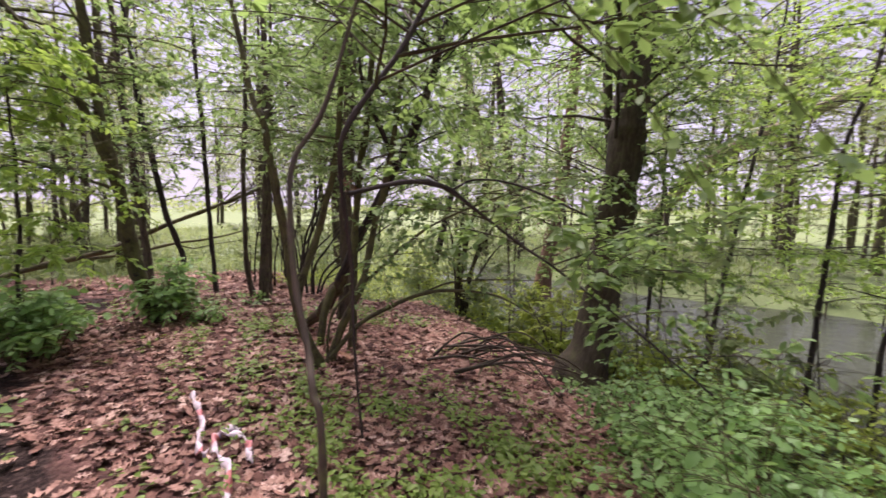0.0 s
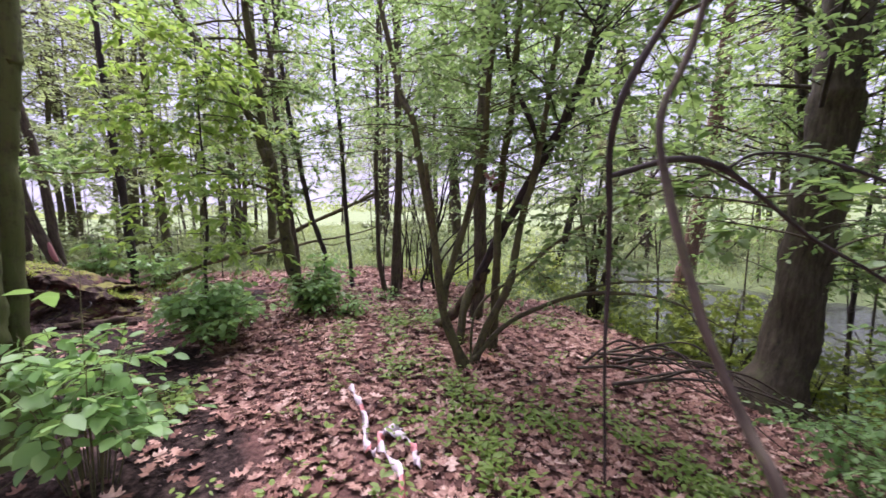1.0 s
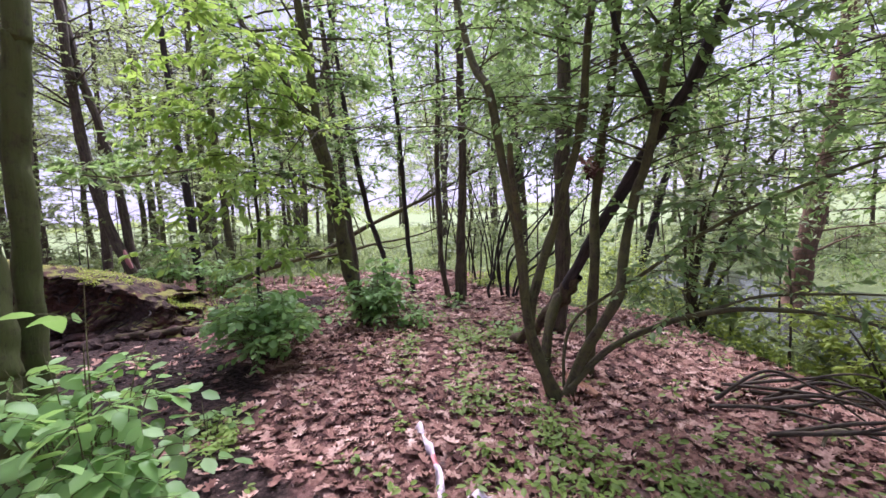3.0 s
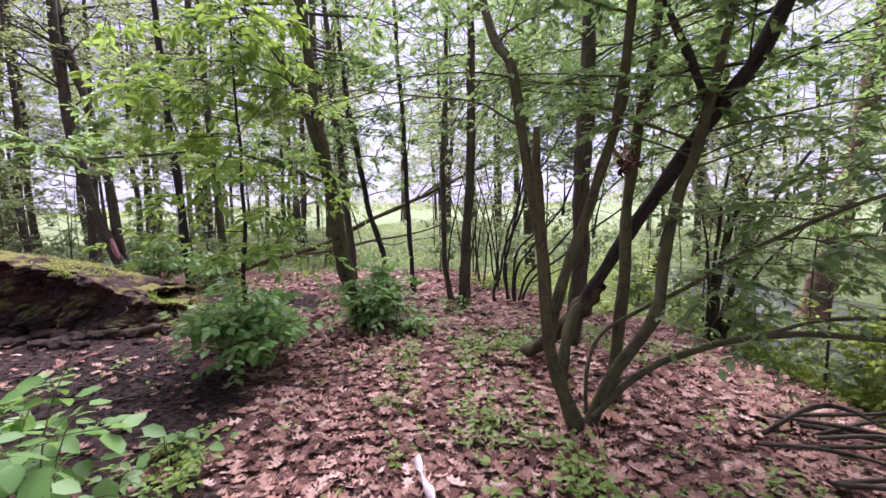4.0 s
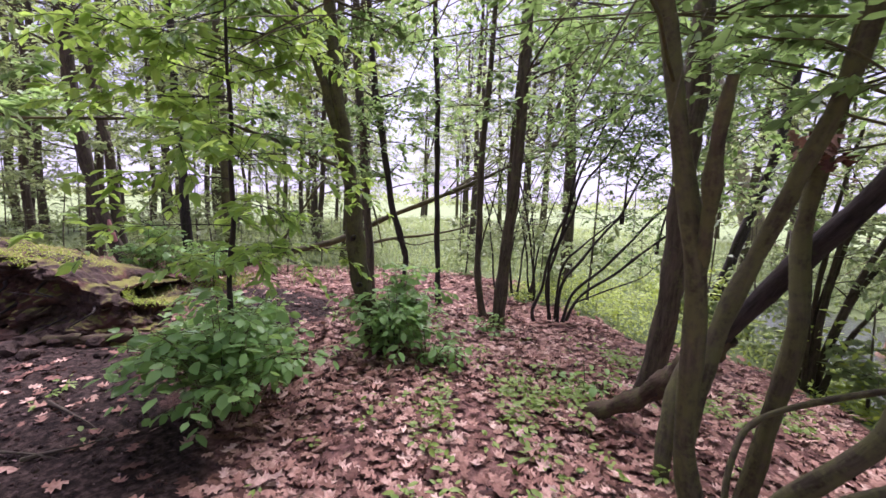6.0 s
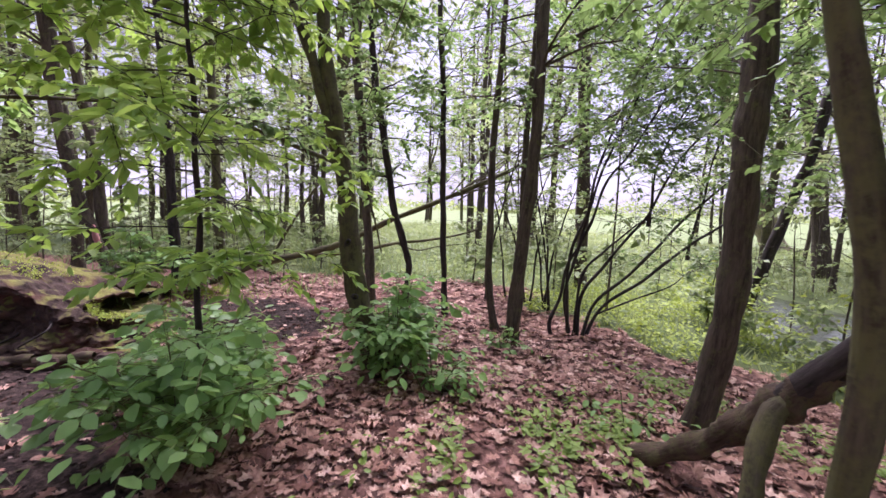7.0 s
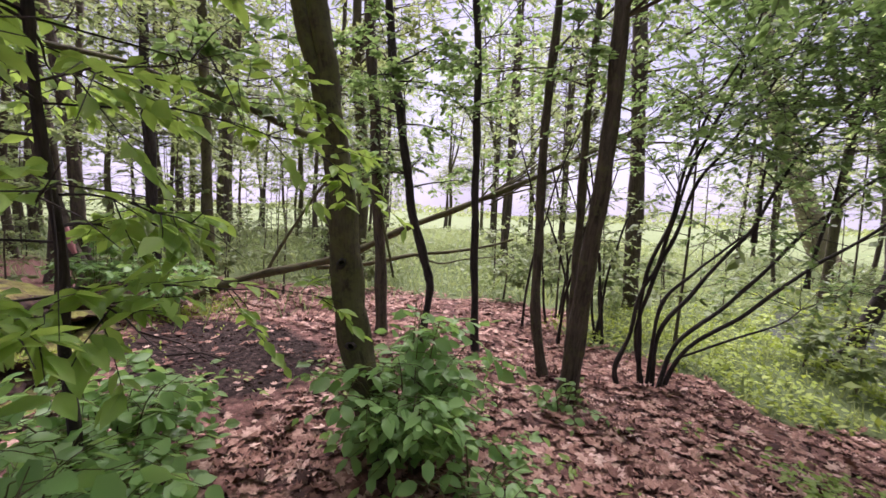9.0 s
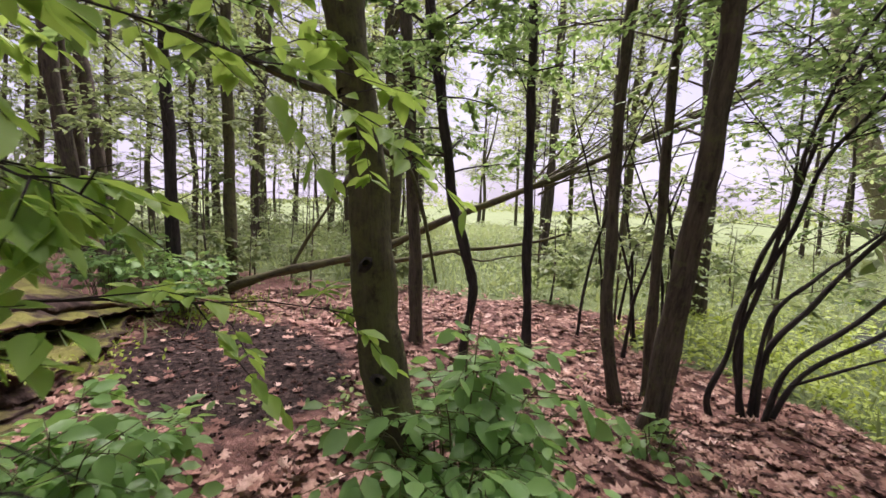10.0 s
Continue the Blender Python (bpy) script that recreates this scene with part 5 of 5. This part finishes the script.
# barrier tape ---------------------------------------------------------------
def tape(label, pts, seed):
    line = smooth_line(pts, 8)
    g = np.random.default_rng(seed)
    d = np.gradient(line[:, :2], axis=0)
    d /= np.linalg.norm(d, axis=1)[:, None]
    side = np.stack([-d[:, 1], d[:, 0]], -1)
    v = []
    n = len(line)
    for k in range(n):
        wdt = 0.019 * (0.65 + 0.5 * abs(math.sin(k * 0.55 + seed)))
        z = float(height(line[k, 0], line[k, 1])) + line[k, 2]
        lift = 0.028 * math.sin(k * 0.8 + seed)
        for s in (-1, 0, 1):
            v.append((line[k, 0] + s * wdt * side[k, 0], line[k, 1] + s * wdt * side[k, 1], z + s * lift + 0.008 * (s == 0)))
    f = [[k * 3 + s, (k + 1) * 3 + s, (k + 1) * 3 + s + 1, k * 3 + s + 1] for k in range(n - 1) for s in (0, 1)]
    ob = solid("barrier_tape", v, f, TAPE, None, "", True)
    a = ob.data.attributes.new("along", "FLOAT", "POINT")
    a.data.foreach_set("value", np.repeat(np.arange(n) * 0.07, 3).astype(np.float32))
    th = ob.modifiers.new("film", "SOLIDIFY")
    th.thickness = 0.001
    return tagged(ob, label, "tape", "torn tape on the path")


tape("crumpled red and white barrier tape on dead leaves", [(-2.36, 3.12, 0.04), (-2.10, 2.92, 0.06), (-1.95, 2.80, 0.04), (-1.70, 2.52, 0.05), (-1.62, 2.50, 0.05)], 1)
tape("twisted white and red barrier tape on dead leaves", [(-1.62, 2.80, 0.05), (-1.70, 2.70, 0.07), (-1.62, 2.55, 0.05), (-1.36, 2.38, 0.06), (-1.15, 2.10, 0.04), (-1.05, 1.9, 0.04)], 2)
tape("short torn strip of pale barrier tape", [(-1.70, 2.69, 0.07), (-1.52, 2.70, 0.06), (-1.40, 2.60, 0.05), (-1.32, 2.50, 0.05)], 4)

# shrubs with broad leaves ---------------------------------------------------
def plain_mesh(name, verts, faces, mat):
    me = bpy.data.meshes.new(name)
    me.from_pydata([tuple(v) for v in verts], [], faces)
    me.polygons.foreach_set("use_smooth", [True] * len(me.polygons))
    me.materials.append(mat)
    return me


LEAF_MESHES = {}
for mat in (LEAF_SHRUB, LEAF_BRIGHT):
    LEAF_MESHES[mat.name] = []
    for b in (0.0, 0.12, -0.15):
        s = BROAD.copy()
        s[:, 2] += b * (s[:, 0] - 0.3) ** 2 + 0.03 * np.sin(9 * s[:, 0] + 20 * b) * np.abs(s[:, 1])
        LEAF_MESHES[mat.name].append(plain_mesh("leaf", s, BROAD_F, mat))


def shrub(label, x, y, rx, ry, tall, stems, count, size, seed, mat=LEAF_SHRUB, bark=TWIG, spray=0.35, low=0.02):
    """Arching shoots from the ground; leaves set singly along side sprays."""
    g = np.random.default_rng(seed)
    at = np.array(on_ground(x, y))
    ob = thing("shrub", at, label, "shrub", "broad-leaved shrubs")
    wood, places = Bundle(), []
    for k in range(stems):
        a = 2.4 * k + g.uniform(-0.4, 0.4)
        rr = math.sqrt((k + 0.5) / stems)
        foot = np.array([0.25 * rx * rr * math.cos(a), 0.25 * ry * rr * math.sin(a), -0.05])
        tip = np.array([rx * rr * math.cos(a), ry * rr * math.sin(a), tall * g.uniform(0.45, 1.0) * (1.1 - 0.5 * rr)])
        mid = (foot + tip) / 2 + np.array([0, 0, tall * 0.18])
        line = smooth_line([(*foot, 0.005), (*mid, 0.0035), (*tip, 0.0015)], 4)
        v, f = tube(line, 4)
        solid("stem", v, f, bark, ob, "", True, bark_coords(line, 4, k))
        m = max(2, count // (stems * 5))
        for _ in range(m):
            t = g.uniform(0.25, 1.0)
            p = line[int(t * (len(line) - 1)), :3]
            b = g.uniform(0, 6.28)
            w = np.array([math.cos(b), math.sin(b), g.uniform(-0.1, 0.35)])
            n = spray * g.uniform(0.4, 1.0)
            e = p + w * n * 0.9 + np.array([0, 0, -0.06])
            wood.add(np.array([(*p, 0.0022), (*((p + e) / 2 + (0, 0, 0.02)), 0.0016), (*e, 0.001)]), 3)
            side = np.array([-w[1], w[0], 0])
            for q in range(5):
                s = 0.2 + 0.2 * q
                d = w * 0.6 + side * (0.9 if q % 2 else -0.9) * (1.0 - 0.75 * (q == 4)) + np.array([0, 0, g.uniform(-0.75, 0.18)])
                places.append((p + (e - p) * s, d, size * g.uniform(0.5, 1.15) * (0.75 + 0.25 * math.sin(math.pi * s))))
    tagged(wood.make("twig_mass", bark, ob), "", "", "", "stuff")
    places = [p for p in places if p[0][2] > low and off_path((p[0] + at)[None], 0.3)[0]]
    g.shuffle(places)
    for k, (p, d, s) in enumerate(places[:290]):
        lf = new("leaf", LEAF_MESHES[mat.name][k % 3])
        xd = Vector(d).normalized()
        yd = Vector((g.normal(0, 0.42), g.normal(0, 0.42), 1)).cross(xd).normalized()
        zd = xd.cross(yd)
        mw = Matrix((xd, yd, zd)).transposed().to_4x4()
        mw.translation = p
        lf.matrix_basis = mw @ Matrix.Diagonal((s, s, s, 1))
        lf.parent = ob
    rest = places[290:]
    if rest:
        pp, dd, ss = (np.array([r[c] for r in rest]) for c in range(3))
        lf = leaves("foliage", pp, dd, np.array([0, 0, 1.0]) + g.normal(0, 0.42, (len(pp), 3)), ss, OVAL * (1, 1.35, 1), OVAL_F, mat, ob)
        tagged(lf, "", "", "", "stuff")
    return ob


shrub("low green shrub with broad oval leaves over leaf litter", -2.88, 1.58, 0.56, 0.38, 1.3, 26, 760, 0.125, 201, low=0.28)
shrub("small green shoots with broad leaves on dark soil", -3.5, 2.3, 0.2, 0.16, 0.28, 6, 70, 0.09, 202)
shrub("bushy green shrub with broad serrate leaves beside bare soil", -4.36, 3.27, 0.62, 0.60, 1.0, 28, 1500, 0.11, 203)
shrub("bushy green shrub growing round the foot of a tree", -4.44, 4.84, 0.46, 0.44, 1.0, 24, 1150, 0.108, 204)
shrub("green shoots growing beside the forked tree", -3.95, 4.80, 0.36, 0.36, 0.42, 10, 220, 0.09, 205)
shrub("green shrub growing between saplings and soil", -5.2, 3.72, 0.52, 0.42, 0.8, 20, 900, 0.105, 206)
shrub("leafy green shrub beside the fallen pole's foot", -8.35, 4.75, 0.5, 0.45, 1.0, 16, 520, 0.11, 212)
shrub("leafy green shrub growing behind the earth bank", -9.3, 4.25, 0.6, 0.5, 1.3, 18, 620, 0.12, 213)
shrub("dense leafy shrub on the slope towards the pond", 1.35, 2.75, 0.75, 0.8, 1.3, 32, 3600, 0.062, 207, LEAF_SHRUB)
shrub("dense leafy shrub at the oak's foot", 1.15, 3.7, 0.7, 0.5, 1.0, 24, 2000, 0.060, 208, LEAF_SHRUB)
shrub("leafy shrub reaching towards the path", 1.0, 1.75, 0.5, 0.55, 1.25, 28, 3200, 0.060, 209, LEAF_SHRUB)
shrub("small green shoots at the foot of a tree pair", -4.2, 6.2, 0.28, 0.25, 0.3, 6, 70, 0.09, 210)
shrub("small green shoots beside the smooth tree", -2.75, 5.35, 0.35, 0.3, 0.3, 6, 80, 0.08, 211)

# low plants -----------------------------------------------------------------
def herb_weight(x, y):
    spots = ((-0.8, 2.9, 0.8, 0.6), (-0.1, 3.2, 0.8, 0.7), (0.3, 2.7, 0.5, 0.6), (-1.7, 6.3, 0.5, 0.4), (-1.5, 3.45, 0.6, 0.35), (-2.15, 3.5, 0.45, 0.3), (-0.7, 2.3, 0.6, 0.4), (-2.9, 4.1, 0.5, 0.35), (-3.3, 2.35, 0.25, 0.2), (-3.0, 5.0, 0.4, 0.3), (-5.2, 5.6, 0.5, 0.4), (-2.4, 6.4, 0.5, 0.3))
    w = sum(np.exp(-((x - a) / c) ** 2 - ((y - b) / d) ** 2) for a, b, c, d in spots)
    return np.clip(w, 0, 1) * np.clip(0.35 + 0.9 * wobble(x, y, 4.0, 2.0), 0, 1) + 0.012


rng = np.random.default_rng(31)
hx, hy = scatter(15000, -6, 1.4, 1.6, 7, herb_weight)
hp, hw, hs = [], [], []
for x, y in zip(hx, hy):
    n = int(rng.integers(4, 9))
    t = rng.uniform(0.03, 0.14)
    z = float(height(x, y))
    a = rng.uniform(0, 6.28, n)
    hp.append(np.stack([x + 0.03 * np.cos(a), y + 0.03 * np.sin(a), z + t * rng.uniform(0.6, 1.1, n)], -1))
    hw.append(np.stack([np.cos(a), np.sin(a), rng.uniform(-0.4, 0.3, n)], -1))
    hs.append(rng.uniform(0.03, 0.07, n))
hp, hw, hs = np.vstack(hp), np.vstack(hw), np.concatenate(hs)
tagged(leaves("ground_plants", hp, hw, np.array([0, 0, 1.0]) + rng.normal(0, 0.3, (len(hp), 3)), hs, OVAL, OVAL_F, LEAF_HERB, None),
       "low green woodland herbs growing through dead leaves", "herbs", "", "stuff")


BLADE = np.array([(0, 0.03, 0), (0, -0.03, 0), (0.5, -0.022, 0.08), (0.5, 0.022, 0.08), (1.0, 0, 0.0)])


def blades(name, label, n, x0, x1, y0, y1, weight, low, high, mat, wide=1.0):
    x, y = scatter(n, x0, x1, y0, y1, weight)
    k = len(x)
    a = rng.uniform(0, 6.28, k)
    out = rng.uniform(0.2, 1.3, k)
    wv = np.stack([out * np.cos(a), out * np.sin(a), np.ones(k)], -1)
    uv = np.stack([-np.cos(a), -np.sin(a), out], -1)
    shape = BLADE * (1, wide, 1)
    f = np.array([[0, 1, 2, 3]])
    v4 = np.array([shape[0], shape[1], shape[4] + (0, -0.004, 0), shape[4] + (0, 0.004, 0)])
    ob = leaves(name, np.stack([x, y, height(x, y) - 0.01], -1), wv, uv, rng.uniform(low, high, k), v4, f, mat, None)
    return tagged(ob, label, "grass", "", "stuff")


sx, sy = scatter(60000, -6.5, 3.5, 4.5, 13.5, lambda x, y: lime_at(x, y) * (1 - ease(9.0, 9.4, x + y)) * np.clip(0.55 + 0.7 * wobble(x, y, 1.1, 6), 0.1, 1))
k = len(sx)
tagged(leaves("slope_plants", np.stack([sx, sy, height(sx, sy) + rng.uniform(0.02, 0.12, k)], -1), rng.normal(0, 1, (k, 3)) * (1, 1, 0.4), np.array([0, 0, 1.0]) + rng.normal(0, 0.35, (k, 3)), rng.uniform(0.04, 0.10, k), KITE, KITE_F, LEAF_LIME, None),
       "lime-green ground cover on the pond slope", "ground cover", "", "stuff")
wx, wy = scatter(90000, -4.5, 6.0, 2.6, 13.0, lambda x, y: ease(6.5, 7.1, x + y) * (1 - ease(9.0, 9.5, x + y)) * ease(-4.2, -3.0, x) * np.clip(0.5 + 0.8 * wobble(x, y, 1.4, 2), 0.1, 1))
k = len(wx)
tagged(leaves("shore_weeds", np.stack([wx, wy, height(wx, wy) + rng.random(k) ** 1.3 * (0.75 + 0.45 * wobble(wx, wy, 2.2, 1))], -1), rng.normal(0, 1, (k, 3)) * (1, 1, 0.5), np.array([0, 0, 1.0]) + rng.normal(0, 0.4, (k, 3)), rng.uniform(0.05, 0.12, k), KITE, KITE_F, LEAF_LIME, None),
       "tall lime-green weeds along the pond shore", "weeds", "", "stuff")
blades("meadow_grass", "tall fresh meadow grass and weeds", 60000, -26, 8, 6, 30, lambda x, y: ease(0.4, 0.8, grass_at(x, y)) * np.where(height(x, y) > -0.85, 1, 0), 0.08, 0.32, LEAF_FAR, 1.8)
blades("wood_grass", "sparse grass below the woodland trees", 12000, -20, -7.5, -3, 12, lambda x, y: 0.35 + 0.4 * wobble(x, y, 0.8, 4), 0.08, 0.3, LEAF_FRESH, 1.6)

mx, my = scatter(70000, -24, 6, 7.5, 26, lambda x, y: ease(0.4, 0.8, grass_at(x, y)) * np.where(height(x, y) > -0.8, 1, 0) * np.clip(0.4 + 0.8 * wobble(x, y, 0.9, 1.0), 0, 1))
k = len(mx)
tagged(leaves("meadow_weeds", np.stack([mx, my, height(mx, my) + rng.random(k) ** 2 * 0.55], -1), rng.normal(0, 1, (k, 3)) * (1, 1, 0.5), np.array([0, 0, 1.0]) + rng.normal(0, 0.5, (k, 3)), rng.uniform(0.06, 0.16, k), KITE, KITE_F, LEAF_FRESH, None),
       "leafy weeds growing in the meadow", "weeds", "", "stuff")
# young growth between the trees
def young(seed, tall):
    g = np.random.default_rng(seed)
    pts = [(0, 0, 0, 0.016), (0.03, 0.02, tall * 0.4, 0.012), (-0.02, 0.05, tall * 0.8, 0.008)]
    return tree("undergrowth_sapling", "leafy spring-green sapling in the undergrowth", [("stem", pts, tall, 5)], BARK_GREY, LEAF_FRESH,
                [(0, dict(z0=0.15, z1=tall, limbs=18, length=tall * 0.3, r=0.005, twigs=5, n=7, size=0.11))], seed, "sapling", "undergrowth saplings", True)


kinds = [young(301, 1.9), young(302, 3.2), young(303, 1.2)]
spots = []
g = np.random.default_rng(6)
plant(80, -22, -8.5, -2, 14, 0.8, lambda x, y: (y > 6.5 or x < -10.5) and open_view(x, y))
plant(22, -11, -4, 8.5, 15, 0.9, lambda x, y: open_view(x, y))
plant(9, -12.5, -9.2, 4.4, 6.6, 0.7, lambda x, y: True)
plant(46, -6, 10, 11, 24, 0.9, lambda x, y: x + y > 16.8)
plant(26, -3.0, 5.5, 3.6, 11, 0.6, lambda x, y: 6.9 < x + y < 9.0)
for nr, (x, y) in enumerate(spots):
    s = g.uniform(0.7, 1.25)
    m = Matrix.Translation(on_ground(x, y)) @ Matrix.Rotation(g.uniform(0, 6.28), 4, "Z") @ Matrix.Diagonal((s, s, s, 1))
    if nr < len(kinds):
        kinds[nr].matrix_basis = m
    else:
        copy_thing(kinds[nr % len(kinds)], m)

# dense low bushes along the shore
def shore_bush(seed, tall):
    g = np.random.default_rng(seed)
    stems = []
    for k in range(5):
        a = 1.26 * k + g.uniform(-0.3, 0.3)
        stems.append(("stem", [(0.05 * math.cos(a), 0.05 * math.sin(a), 0, 0.014), (0.22 * math.cos(a), 0.22 * math.sin(a), tall * 0.5, 0.010), (0.5 * math.cos(a), 0.5 * math.sin(a), tall, 0.004)], None, 5))
    return tree("low_bush", "low leafy spring-green bush on the pond shore", stems, BARK_GREY, LEAF_LIME,
                [(k, dict(z0=0.1, z1=tall, limbs=9, length=0.5, r=0.004, twigs=5, n=7, size=0.075)) for k in range(5)], seed, "bush", "bushes on the shore", True)


kinds = [shore_bush(331, 1.25), shore_bush(332, 0.9)]
spots = []
g = np.random.default_rng(16)
plant(24, 0.2, 6.5, 1.6, 8.5, 0.6, lambda x, y: 6.9 < x + y < 8.9)
for nr, (x, y) in enumerate(spots):
    s = g.uniform(0.75, 1.15)
    m = Matrix.Translation(on_ground(x, y)) @ Matrix.Rotation(g.uniform(0, 6.28), 4, "Z") @ Matrix.Diagonal((s, s, s, 1))
    if nr < len(kinds):
        kinds[nr].matrix_basis = m
    else:
        copy_thing(kinds[nr % len(kinds)], m)

# leafy young trees between the oak and the water
def shore_sapling(label, pts, top, seed, limbs, n):
    return tree("sapling", label, [("trunk", pts, top, 7)], BARK_DARK, LEAF_BRIGHT,
                [(0, dict(z0=0.4, z1=top, limbs=limbs, length=1.5, r=0.008, twigs=10, n=n, size=0.07, rise=0.15))], seed, "sapling", "saplings by the pond")


shore_sapling("thin dark sapling with lime-green leaves by the pond", [(2.45, 6.6, -0.75, 0.034), (2.62, 6.72, 0.4, 0.030), (2.78, 6.80, 1.2, 0.028), (2.98, 6.92, 2.2, 0.024), (3.2, 7.05, 3.3, 0.020)], 5.5, 311, 34, 11)
shore_sapling("thin dark sapling with lime-green leaves by the pond", [(3.35, 6.1, -0.85, 0.034), (3.42, 6.12, 0.4, 0.031), (3.50, 6.16, 1.6, 0.028), (3.60, 6.2, 2.4, 0.024), (3.85, 6.3, 3.2, 0.020)], 5.5, 312, 34, 11)
shore_sapling("thin dark sapling with lime-green leaves by the pond", [(3.55, 5.4, -0.85, 0.028), (3.62, 5.45, 0.3, 0.025), (3.75, 5.5, 1.2, 0.020)], 3.2, 313, 24, 11)
shore_sapling("thin dark sapling with lime-green leaves by the pond", [(4.1, 5.0, -0.85, 0.028), (4.25, 5.1, 0.3, 0.025), (4.45, 5.2, 1.2, 0.020)], 3.4, 314, 24, 11)
shore_sapling("leafy lime-green sapling behind the oak", [(1.9, 7.4, -0.8, 0.030), (1.95, 7.45, 0.6, 0.026), (2.05, 7.5, 1.8, 0.020)], 4.2, 315, 30, 11)

# far woods on the horizon
g = np.random.default_rng(8)
n = 26000
a = g.uniform(-2.2, 2.2, n)
dist = g.uniform(180, 320, n)
tall = 7 + 4 * np.sin(a * 9) + 2 * np.sin(a * 31)
p = np.stack([-dist * np.sin(a), dist * np.cos(a), g.random(n) ** 0.8 * np.clip(tall, 1, 14) * 0.6 - 0.5], -1)
tagged(leaves("far_woods", p, g.normal(0, 1, (n, 3)), g.normal(0, 1, (n, 3)), g.uniform(0.8, 2.2, n), KITE, KITE_F, LEAF_FAR, None), "hazy line of far woods beyond the meadow", "woods", "", "stuff")
